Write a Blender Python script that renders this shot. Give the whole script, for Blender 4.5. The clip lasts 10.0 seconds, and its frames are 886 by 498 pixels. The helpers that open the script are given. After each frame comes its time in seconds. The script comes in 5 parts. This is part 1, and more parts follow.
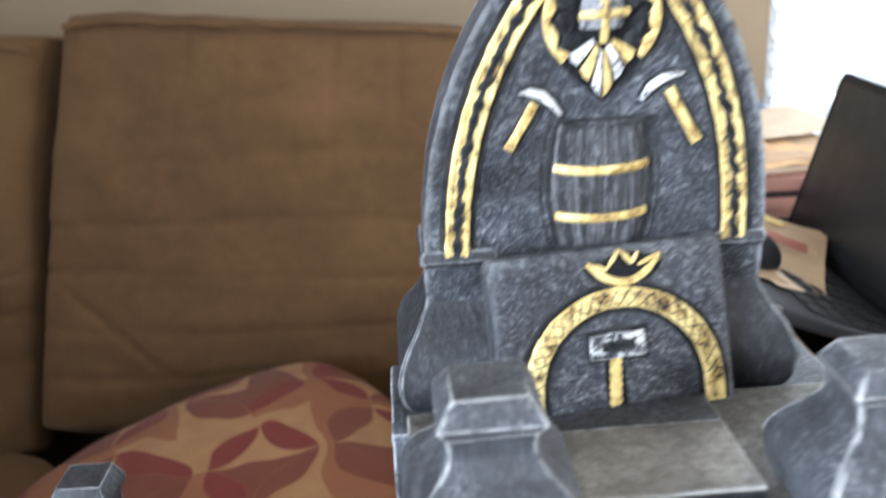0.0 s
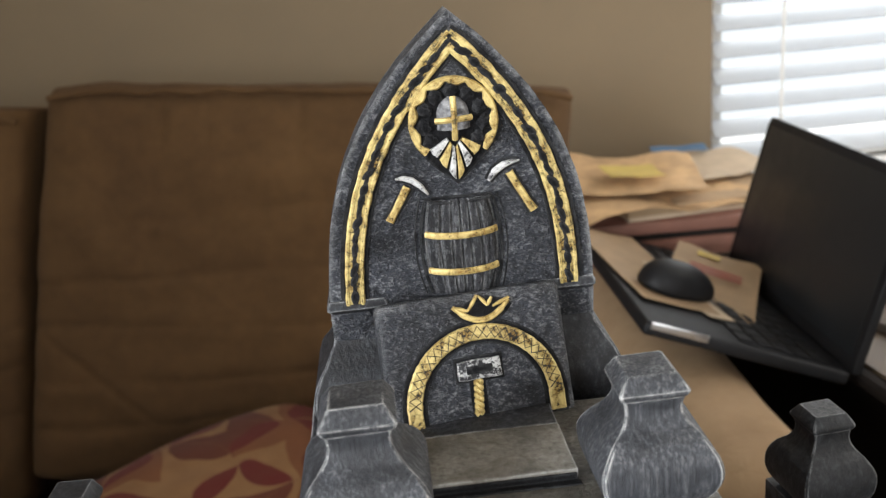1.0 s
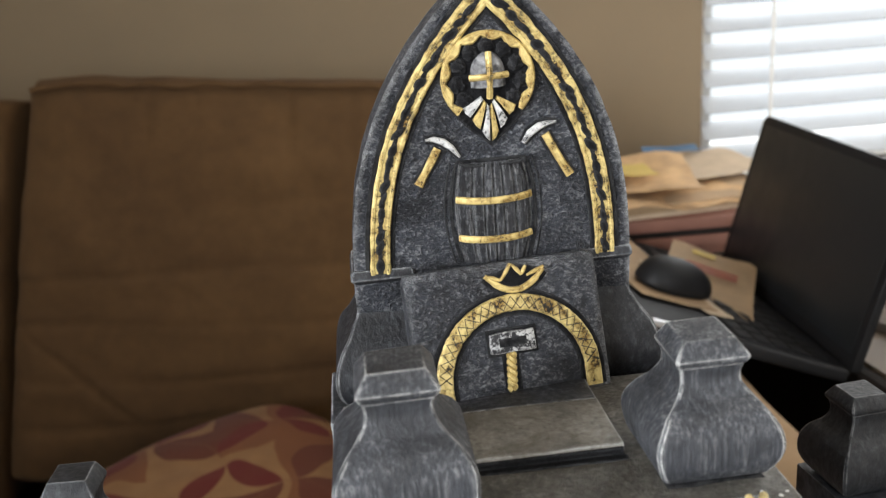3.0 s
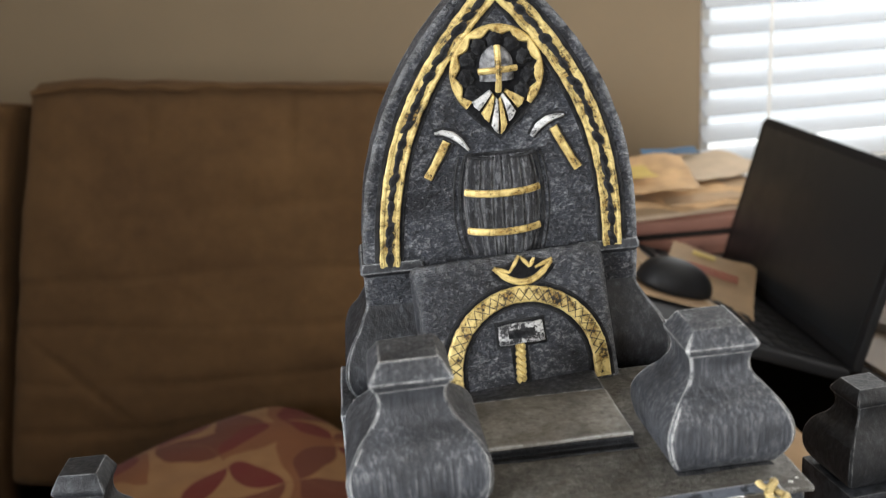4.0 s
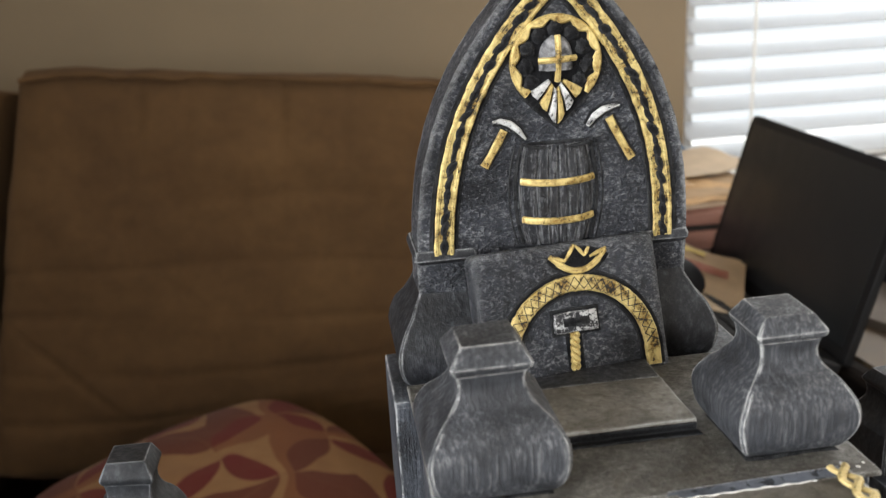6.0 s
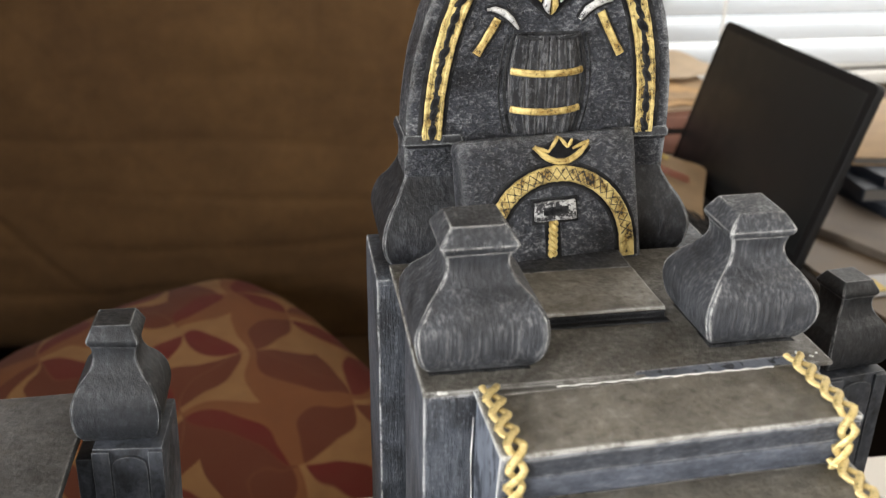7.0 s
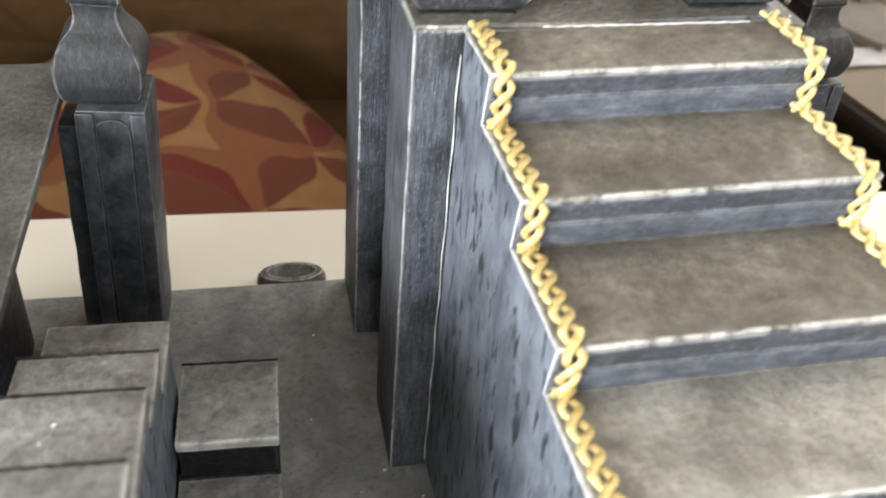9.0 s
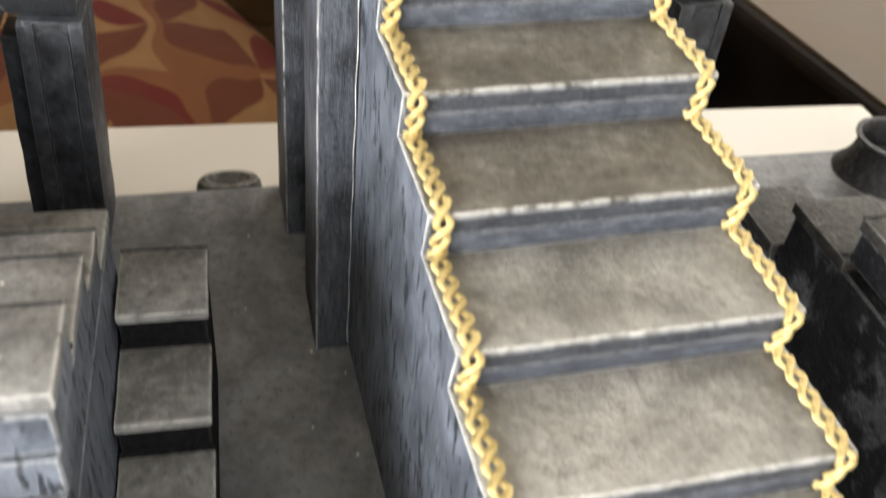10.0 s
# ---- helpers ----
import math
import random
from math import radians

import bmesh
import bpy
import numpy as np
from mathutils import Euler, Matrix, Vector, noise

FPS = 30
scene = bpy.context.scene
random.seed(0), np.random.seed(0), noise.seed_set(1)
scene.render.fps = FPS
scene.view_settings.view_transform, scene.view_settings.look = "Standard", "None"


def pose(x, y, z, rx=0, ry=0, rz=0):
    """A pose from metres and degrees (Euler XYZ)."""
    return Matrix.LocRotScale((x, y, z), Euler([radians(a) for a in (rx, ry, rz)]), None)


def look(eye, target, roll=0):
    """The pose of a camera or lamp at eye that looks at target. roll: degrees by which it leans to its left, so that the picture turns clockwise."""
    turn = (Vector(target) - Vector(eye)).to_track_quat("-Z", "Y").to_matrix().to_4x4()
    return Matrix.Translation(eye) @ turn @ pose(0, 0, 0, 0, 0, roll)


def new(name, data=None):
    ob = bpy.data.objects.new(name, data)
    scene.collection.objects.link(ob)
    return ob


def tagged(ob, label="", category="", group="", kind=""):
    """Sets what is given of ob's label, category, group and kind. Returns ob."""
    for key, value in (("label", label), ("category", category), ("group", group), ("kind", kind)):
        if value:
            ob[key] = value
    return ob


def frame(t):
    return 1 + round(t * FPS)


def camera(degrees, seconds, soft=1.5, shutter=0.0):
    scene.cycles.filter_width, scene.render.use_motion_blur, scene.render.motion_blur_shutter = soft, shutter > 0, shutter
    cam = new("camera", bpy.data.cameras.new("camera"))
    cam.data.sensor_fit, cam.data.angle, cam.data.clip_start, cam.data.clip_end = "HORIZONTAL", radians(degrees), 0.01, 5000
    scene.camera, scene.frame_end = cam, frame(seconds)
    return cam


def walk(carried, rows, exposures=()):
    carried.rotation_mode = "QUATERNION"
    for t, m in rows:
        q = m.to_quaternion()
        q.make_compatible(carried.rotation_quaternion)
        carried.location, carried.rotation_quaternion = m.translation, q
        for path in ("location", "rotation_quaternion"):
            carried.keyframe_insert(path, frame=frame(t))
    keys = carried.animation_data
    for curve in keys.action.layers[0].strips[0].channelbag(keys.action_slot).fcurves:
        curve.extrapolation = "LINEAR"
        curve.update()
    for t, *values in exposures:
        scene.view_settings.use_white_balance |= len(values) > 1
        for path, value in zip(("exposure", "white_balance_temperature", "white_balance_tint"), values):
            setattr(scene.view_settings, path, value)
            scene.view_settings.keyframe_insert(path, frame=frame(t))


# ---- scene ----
cam = camera(51.3, 10.0, soft=1.25, shutter=0.45)
PATH = [
    (0, (-0.0183, -0.1106, 0.3273), (0.0249, 0.9169, -0.0637), -3.30),
    (0.5, (0.0033, -0.1584, 0.3529), (0.0417, 0.8872, 0.0142), -4.70),
    (1, (0.0104, -0.1821, 0.3542), (0.0704, 0.8608, 0.0086), -5.00),
    (1.5, (0.0062, -0.1744, 0.3458), (0.0807, 0.8718, 0.0127), -4.60),
    (2, (-0.0010, -0.1590, 0.3463), (0.0658, 0.8883, 0.0163), -4.70),
    (2.5, (-0.0058, -0.1639, 0.3401), (0.0771, 0.8795, 0.0016), -4.20),
    (4, (-0.0123, -0.1716, 0.3334), (0.0793, 0.8734, 0.0028), -4.30),
    (4.5, (-0.0177, -0.1744, 0.3273), (0.0778, 0.8690, -0.0083), -4.60),
    (5, (-0.0243, -0.1810, 0.3249), (0.0893, 0.8624, -0.0053), -4.50),
    (5.2, (-0.0298, -0.1788, 0.3287), (0.0930, 0.8657, 0.0052), -4.20),
    (6.3, (-0.0459, -0.1689, 0.3334), (0.0947, 0.8602, -0.0294), -2.30),
    (6.5, (-0.0497, -0.1694, 0.3333), (0.1059, 0.8404, -0.0743), -1.30),
    (7, (-0.0525, -0.1777, 0.3338), (0.1178, 0.8080, -0.1242), 0.70),
    (7.5, (-0.0568, -0.1821, 0.3282), (0.1177, 0.7926, -0.1511), 0.90),
    (8, (-0.0632, -0.1920, 0.3199), (0.1312, 0.7414, -0.2285), 2.60),
    (8.5, (-0.0652, -0.2052, 0.3033), (0.1317, 0.6765, -0.3247), 3.50),
    (8.8, (-0.0683, -0.2074, 0.2945), (0.1332, 0.6391, -0.3786), 4.30),
    (9, (-0.0673, -0.2074, 0.2983), (0.1477, 0.6490, -0.3580), 5.10),
    (9.5, (-0.0572, -0.2261, 0.3211), (0.1842, 0.6210, -0.3376), 6.10),
    (10, (-0.0571, -0.2492, 0.3128), (0.1953, 0.5473, -0.4028), 7.00),
]
cam.data.dof.use_dof, cam.data.dof.focus_distance, cam.data.dof.aperture_fstop = True, 0.33, 17.0
EXPOSURES = [(0.0, 0.79, 5550, 8), (0.3, 0.32, 5950, 9), (0.6, -0.03, 6300, 9), (1.0, -0.20, 6350, 9), (5.2, -0.22, 6400, 9), (6.5, -0.31, 6550, 9), (7.5, -0.05, 6750, 10), (8.5, 0.00, 6700, 8), (8.8, 0.38, 6600, 7), (9.0, 0.45, 6600, 7), (9.3, 0.21, 6750, 8), (9.5, 0.06, 6900, 9), (10.0, 0.15, 6850, 9)]
walk(cam, [(t, look(eye, target, roll)) for t, eye, target, roll in PATH], EXPOSURES)

# ---- light ----
world = bpy.data.worlds.new("daylight")
scene.world = world
world.use_nodes = True
wn = world.node_tree
sky = wn.nodes.new("ShaderNodeTexSky")
sky.sky_type, sky.sun_disc = "NISHITA", False
sky.sun_elevation, sky.sun_rotation = radians(40), radians(20)
wn.links.new(sky.outputs[0], wn.nodes["Background"].inputs["Color"])
wn.nodes["Background"].inputs["Strength"].default_value = 0.10


def area_lamp(name, eye, target, w, h, power, colour, spread=180):
    lamp = bpy.data.lights.new(name, "AREA")
    lamp.shape, lamp.size, lamp.size_y, lamp.energy, lamp.color = "RECTANGLE", w, h, power, colour
    lamp.spread = radians(spread)
    ob = new(name, lamp)
    ob.matrix_world = look(eye, target)
    return ob


# sky light in the opening of the blinded window; the left, rear and right lamps are added, their openings unseen
area_lamp("window_sky_light", (1.06, 1.36, 0.55), (0.75, 0.0, 0.1), 1.0, 1.2, 14, (1.0, 0.98, 0.95))
area_lamp("left_fill_light", (-1.95, -1.55, 0.80), (0.0, -0.92, 0.38), 1.3, 1.2, 50, (0.97, 0.98, 1.0), 86)
area_lamp("rear_fill_light", (0.4, -2.35, 0.75), (0.45, -1.8, 1.20), 1.6, 1.6, 49, (1.0, 0.98, 0.95))
# added lamp that brightens the right of the back wall and the desk
area_lamp("right_fill_light", (2.15, 0.50, 0.85), (0.7, 1.30, 0.35), 1.0, 1.0, 27, (1.0, 0.97, 0.92))




# ---- materials ----
def shader(name):
    m = bpy.data.materials.new(name)
    m.use_nodes = True
    return m, m.node_tree, m.node_tree.nodes["Principled BSDF"]


def node(t, kind, **inputs):
    n = t.nodes.new(kind)
    for k, v in inputs.items():
        key = k.replace("_", " ")
        n.inputs[key].default_value = v
    return n


def coords(t, scale=(1, 1, 1), kind="Object"):
    tc, mp = t.nodes.new("ShaderNodeTexCoord"), t.nodes.new("ShaderNodeMapping")
    mp.inputs["Scale"].default_value = scale
    t.links.new(tc.outputs[kind], mp.inputs[0])
    return mp.outputs[0]


def noise_fac(t, vec, scale, detail=4.0, rough=0.55, dist=0.0):
    n = node(t, "ShaderNodeTexNoise", Scale=scale, Detail=detail, Roughness=rough, Distortion=dist)
    t.links.new(vec, n.inputs["Vector"])
    return n.outputs["Fac"]


def ramp(t, fac, stops):
    r = t.nodes.new("ShaderNodeValToRGB")
    while len(r.color_ramp.elements) < len(stops):
        r.color_ramp.elements.new(0.5)
    for e, (p, c) in zip(r.color_ramp.elements, stops):
        e.position, e.color = p, (*c, 1) if len(c) == 3 else c
    t.links.new(fac, r.inputs[0])
    return r.outputs[0]


def remap(t, fac, a, b, c=0.0, d=1.0):
    n = t.nodes.new("ShaderNodeMapRange")
    n.inputs[1].default_value, n.inputs[2].default_value, n.inputs[3].default_value, n.inputs[4].default_value = a, b, c, d
    t.links.new(fac, n.inputs[0])
    return n.outputs[0]


def mathn(t, op, a, b):
    n = t.nodes.new("ShaderNodeMath")
    n.operation = op
    for i, v in enumerate((a, b)):
        if isinstance(v, (int, float)):
            n.inputs[i].default_value = v
        else:
            t.links.new(v, n.inputs[i])
    return n.outputs[0]


def mix(t, fac, a, b, kind="MIX"):
    n = t.nodes.new("ShaderNodeMix")
    n.data_type, n.blend_type = "RGBA", kind
    for sock, v in ((n.inputs[0], fac), (n.inputs[6], a), (n.inputs[7], b)):
        if isinstance(v, (int, float)):
            sock.default_value = v
        elif isinstance(v, tuple):
            sock.default_value = (*v, 1)
        else:
            t.links.new(v, sock)
    return n.outputs[2]


def bump(t, bsdf, height, strength, distance):
    b = node(t, "ShaderNodeBump", Strength=strength, Distance=distance)
    t.links.new(height, b.inputs["Height"])
    t.links.new(b.outputs[0], bsdf.inputs["Normal"])


def edge_wear(t, radius, lo, hi):
    """How far the surface bends within a radius: where a dry brush catches."""
    bv = t.nodes.new("ShaderNodeBevel")
    bv.samples = 4
    bv.inputs["Radius"].default_value = radius
    geo, dot = t.nodes.new("ShaderNodeNewGeometry"), t.nodes.new("ShaderNodeVectorMath")
    dot.operation = "DOT_PRODUCT"
    t.links.new(bv.outputs[0], dot.inputs[0])
    t.links.new(geo.outputs["Normal"], dot.inputs[1])
    return remap(t, dot.outputs["Value"], 1 - lo, 1 - hi)


def painted_stone(name, dark, mid, light, streak=(1, 1, 1), wear=0.8, grime=None, rough=0.55, relief=0.0005, crackle=0.4, edge=(0.45, 0.46, 0.47), dry=0.8, spread=0.20, brush_scale=420, cells=260.0, blotch=26.0, gouges=None, wear_radius=0.0016, thr=0.50, even=0.10, fleck=0.4, dirt=0.85, ridge=0.0):
    """Foam board carved like stone: dark wash, mid coat, dry-brushed light in patches on high spots and edges."""
    m, t, b = shader(name)
    vec, fine = coords(t), coords(t, streak)
    big = noise_fac(t, vec, blotch, 6, 0.66, 0.7)
    patch = noise_fac(t, vec, blotch * 3.3, 5, 0.62, 0.4)
    brush = noise_fac(t, fine, brush_scale, 6, 0.68)
    grain = noise_fac(t, vec, 1500, 3, 0.6)
    vor = node(t, "ShaderNodeTexVoronoi", Scale=cells)
    vor.feature = "DISTANCE_TO_EDGE"
    warp, sc = t.nodes.new("ShaderNodeVectorMath"), t.nodes.new("ShaderNodeVectorMath")
    warp.operation, sc.operation = "ADD", "SCALE"
    sc.inputs["Scale"].default_value = 0.016
    wob = node(t, "ShaderNodeTexNoise", Scale=150.0, Detail=4.0)
    t.links.new(vec, wob.inputs["Vector"])
    t.links.new(wob.outputs["Color"], sc.inputs[0])
    t.links.new(fine, warp.inputs[0])
    t.links.new(sc.outputs[0], warp.inputs[1])
    t.links.new(warp.outputs[0], vor.inputs["Vector"])
    crack = remap(t, vor.outputs["Distance"], 0.0, 0.16)
    h = mathn(t, "ADD", mathn(t, "MULTIPLY", brush, 1.0 - crackle * 0.6), mathn(t, "MULTIPLY", mathn(t, "MULTIPLY", crack, 0.6), crackle * 0.6))
    if ridge:
        vein = noise_fac(t, fine, brush_scale * 0.55, 4, 0.62, 0.9)
        crest = remap(t, mathn(t, "ABSOLUTE", mathn(t, "SUBTRACT", vein, 0.5), 0), 0.0, 0.11, 0.85, 0.25)
        h = mathn(t, "ADD", mathn(t, "MULTIPLY", h, 1 - ridge), mathn(t, "MULTIPLY", crest, ridge))
    base = ramp(t, big, [(0.34, dark), (0.50, mid), (0.66, tuple(c * 1.35 for c in mid))])
    base = mix(t, remap(t, patch, 0.52, 0.72, 0, 0.55), base, tuple(c * 1.7 for c in mid))
    base = mix(t, remap(t, patch, 0.44, 0.30, 0, 0.6), base, dark)
    hollow = remap(t, h, 0.46, 0.34)
    base = mix(t, mathn(t, "MULTIPLY", hollow, 0.65), base, dark)
    high = mathn(t, "MULTIPLY", remap(t, h, thr, thr + spread), remap(t, mathn(t, "ADD", big, patch), 0.86, 1.16, even, 1.0))
    col = mix(t, mathn(t, "MULTIPLY", high, dry), base, light)
    chips = noise_fac(t, coords(t, tuple(0.5 + 0.5 * s_ for s_ in streak)), 850, 3, 0.65, 0.3)
    col = mix(t, remap(t, chips, 0.57, 0.63, 0, fleck), col, tuple(0.8 * a_ + 0.2 * b_ for a_, b_ in zip(light, mid)))
    col = mix(t, remap(t, chips, 0.44, 0.37, 0, fleck), col, dark)
    if grime:
        spots = noise_fac(t, vec, 55, 7, 0.74, 0.9)
        col = mix(t, remap(t, spots, 0.48, 0.70, 0, dirt), col, grime)
    if gouges:
        g = noise_fac(t, coords(t, (1, 1, 0.22)), 330, 2, 0.5, 0.3)
        cut = mathn(t, "MULTIPLY", remap(t, g, 0.57, 0.62, 0, 0.92), remap(t, patch, 0.42, 0.50))
        col = mix(t, cut, col, gouges)
        h = mathn(t, "SUBTRACT", h, mathn(t, "MULTIPLY", cut, 0.8))
    w = mathn(t, "MULTIPLY", edge_wear(t, wear_radius, 0.006, 0.09), remap(t, noise_fac(t, vec, 230, 5, 0.72), 0.36, 0.56))
    col = mix(t, mathn(t, "MULTIPLY", w, wear), col, edge)
    t.links.new(col, b.inputs["Base Color"])
    t.links.new(remap(t, brush, 0.3, 0.7, rough + 0.12, rough - 0.1), b.inputs["Roughness"])
    bump(t, b, mathn(t, "ADD", mathn(t, "ADD", h, mathn(t, "MULTIPLY", chips, 0.5 * fleck)), mathn(t, "MULTIPLY", grain, 0.15)), 0.9, relief * 2.2)
    return m


def fabric(name, a, b_, weave=2200, rough=0.95, wrinkle=14, relief=0.0012, sheen=0.08):
    m, t, b = shader(name)
    vec = coords(t)
    big, mid = noise_fac(t, vec, 5, 4, 0.6, 0.3), noise_fac(t, vec, 60, 4, 0.6)
    col = mix(t, remap(t, mathn(t, "ADD", big, mathn(t, "MULTIPLY", mid, 0.35)), 0.45, 0.9), a, b_)
    t.links.new(col, b.inputs["Base Color"])
    b.inputs["Roughness"].default_value = rough
    b.inputs["Sheen Weight"].default_value = sheen
    b.inputs["Sheen Tint"].default_value = (*b_, 1)
    h = mathn(t, "ADD", mathn(t, "MULTIPLY", noise_fac(t, vec, weave, 2), 0.12), noise_fac(t, vec, wrinkle, 3, 0.5, 0.6))
    bump(t, b, h, 0.5, relief * 8)
    return m


def plain(name, colour, rough=0.6, metal=0.0, var=0.12, scale=40, relief=0.0):
    m, t, b = shader(name)
    vec = coords(t)
    n = noise_fac(t, vec, scale, 5, 0.6)
    lo = tuple(max(0, c * (1 - var)) for c in colour)
    hi = tuple(min(1, c * (1 + var)) for c in colour)
    t.links.new(mix(t, remap(t, n, 0.3, 0.7), lo, hi), b.inputs["Base Color"])
    t.links.new(remap(t, n, 0.3, 0.7, rough - 0.06, rough + 0.06), b.inputs["Roughness"])
    b.inputs["Metallic"].default_value = metal
    if relief:
        bump(t, b, noise_fac(t, vec, scale * 12, 3), 0.5, relief)
    return m


SLATE = painted_stone("slate_paint", (0.008, 0.009, 0.012), (0.034, 0.038, 0.049), (0.24, 0.25, 0.28), streak=(1, 1, 0.5), relief=0.0006, crackle=0.3, dry=0.6, fleck=0.2)
CARVED = painted_stone("carved_slate_paint", (0.009, 0.010, 0.014), (0.046, 0.050, 0.062), (0.52, 0.53, 0.55), streak=(0.75, 1, 1.2), relief=0.0030, crackle=0.25, dry=0.85, brush_scale=480, cells=300.0, spread=0.17, thr=0.53, blotch=28.0, even=0.10, wear_radius=0.0034, edge=(0.55, 0.56, 0.57), fleck=0.30, ridge=0.30)
BARRELP = painted_stone("barrel_paint", (0.004, 0.004, 0.005), (0.016, 0.017, 0.021), (0.42, 0.43, 0.45), streak=(1, 1, 0.15), relief=0.0016, crackle=0.2, dry=0.9, brush_scale=700, spread=0.16, thr=0.54, blotch=70.0, even=0.3, wear_radius=0.0010, edge=(0.3, 0.3, 0.31), fleck=0.25)
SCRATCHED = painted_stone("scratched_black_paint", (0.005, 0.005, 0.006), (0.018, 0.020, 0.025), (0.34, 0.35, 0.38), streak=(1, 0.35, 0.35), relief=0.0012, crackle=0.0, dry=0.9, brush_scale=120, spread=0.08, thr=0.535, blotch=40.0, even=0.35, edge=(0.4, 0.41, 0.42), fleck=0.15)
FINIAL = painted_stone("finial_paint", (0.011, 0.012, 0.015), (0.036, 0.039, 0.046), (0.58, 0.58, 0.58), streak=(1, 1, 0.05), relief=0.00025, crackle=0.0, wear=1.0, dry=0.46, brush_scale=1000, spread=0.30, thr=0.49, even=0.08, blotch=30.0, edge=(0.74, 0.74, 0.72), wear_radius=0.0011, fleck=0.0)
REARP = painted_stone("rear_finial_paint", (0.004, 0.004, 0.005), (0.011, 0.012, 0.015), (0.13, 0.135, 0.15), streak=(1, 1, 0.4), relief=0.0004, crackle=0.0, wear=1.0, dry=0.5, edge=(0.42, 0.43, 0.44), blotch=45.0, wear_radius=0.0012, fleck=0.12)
HEADS = painted_stone("post_head_paint", (0.007, 0.008, 0.010), (0.014, 0.0155, 0.019), (0.09, 0.094, 0.102), streak=(1, 1, 0.5), relief=0.0003, crackle=0.0, wear=1.0, dry=0.4, edge=(0.36, 0.37, 0.38), blotch=50.0, wear_radius=0.0010, fleck=0.12)
WALLB = painted_stone("blue_grey_paint", (0.070, 0.081, 0.104), (0.138, 0.157, 0.194), (0.27, 0.295, 0.34), streak=(1, 1, 0.14), relief=0.0003, crackle=0.0, gouges=(0.022, 0.026, 0.034), brush_scale=180, dry=0.35, spread=0.3, blotch=34.0, edge=(0.66, 0.67, 0.68), wear_radius=0.0013, fleck=0.06)
PILASTER = painted_stone("pilaster_paint", (0.010, 0.011, 0.014), (0.056, 0.063, 0.077), (0.26, 0.275, 0.305), streak=(1, 1, 0.12), relief=0.0006, crackle=0.1, wear=1.0, edge=(0.78, 0.79, 0.79), brush_scale=520, blotch=24.0, wear_radius=0.0015, fleck=0.3, spread=0.25, dry=0.55)
# browner upper and greyer lower treads; uneven light on the flight is coloured in too
TREAD = painted_stone("upper_tread_darkened", (0.072, 0.066, 0.054), (0.142, 0.131, 0.109), (0.40, 0.385, 0.345), relief=0.0006, crackle=0.04, wear=1.0, grime=(0.085, 0.066, 0.040), edge=(0.84, 0.84, 0.81), dry=0.6, spread=0.24, thr=0.51, blotch=24.0, brush_scale=200, fleck=0.10, dirt=0.36, wear_radius=0.0015)
TREADLOW = painted_stone("lower_tread_lightened", (0.155, 0.149, 0.134), (0.285, 0.275, 0.250), (0.48, 0.47, 0.44), relief=0.0006, crackle=0.04, wear=1.0, grime=(0.165, 0.142, 0.104), edge=(0.86, 0.86, 0.84), dry=0.7, spread=0.22, thr=0.51, blotch=24.0, brush_scale=260, fleck=0.10, dirt=0.36, wear_radius=0.0015)
SEATTOP = painted_stone("seat_top_paint", (0.085, 0.078, 0.066), (0.175, 0.162, 0.138), (0.38, 0.37, 0.34), relief=0.0005, crackle=0.05, wear=1.0, grime=(0.090, 0.074, 0.052), edge=(0.62, 0.62, 0.60), dry=0.6, spread=0.22, blotch=26.0, brush_scale=420, fleck=0.15)
# worn grey slab colour, darkened for the shade right of the staircase
SHADEDSLAB = painted_stone("shaded_slab_paint", (0.020, 0.020, 0.019), (0.050, 0.048, 0.044), (0.24, 0.235, 0.22), relief=0.0005, crackle=0.05, wear=1.0, grime=(0.046, 0.040, 0.031), edge=(0.36, 0.36, 0.35), dry=0.55, spread=0.22, blotch=30.0, brush_scale=300, fleck=0.2)
HELM = painted_stone("helm_paint", (0.010, 0.010, 0.012), (0.17, 0.17, 0.175), (0.58, 0.58, 0.58), relief=0.0004, crackle=0.0, wear=0.6, dry=0.7, blotch=160.0, brush_scale=300, edge=(0.4, 0.4, 0.4), fleck=0.2)
SEATP = painted_stone("seat_paint", (0.036, 0.033, 0.028), (0.086, 0.080, 0.069), (0.32, 0.31, 0.28), relief=0.0005, crackle=0.1, wear=1.0, grime=(0.060, 0.049, 0.034), edge=(0.62, 0.62, 0.60), dry=0.6, spread=0.22, blotch=30.0, brush_scale=420, fleck=0.25)
SLABP = painted_stone("slab_paint", (0.108, 0.109, 0.108), (0.230, 0.231, 0.227), (0.51, 0.51, 0.50), relief=0.0004, crackle=0.05, wear=1.0, edge=(0.82, 0.82, 0.80), dry=0.7, spread=0.24, blotch=40.0, brush_scale=330, wear_radius=0.0020, fleck=0.15)
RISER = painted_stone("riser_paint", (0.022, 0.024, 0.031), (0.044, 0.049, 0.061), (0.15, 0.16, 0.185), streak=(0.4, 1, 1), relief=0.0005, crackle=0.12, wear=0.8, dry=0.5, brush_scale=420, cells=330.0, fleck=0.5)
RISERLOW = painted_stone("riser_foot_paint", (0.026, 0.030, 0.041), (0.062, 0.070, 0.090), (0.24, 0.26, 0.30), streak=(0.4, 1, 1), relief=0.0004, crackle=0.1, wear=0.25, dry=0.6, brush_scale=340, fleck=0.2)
POSTP = painted_stone("post_shaft_paint", (0.006, 0.007, 0.009), (0.040, 0.045, 0.056), (0.15, 0.16, 0.185), streak=(1, 1, 0.7), relief=0.0003, crackle=0.1, wear=0.6, dry=0.6, brush_scale=200, blotch=48.0, edge=(0.34, 0.35, 0.37), wear_radius=0.0008, fleck=0.12)
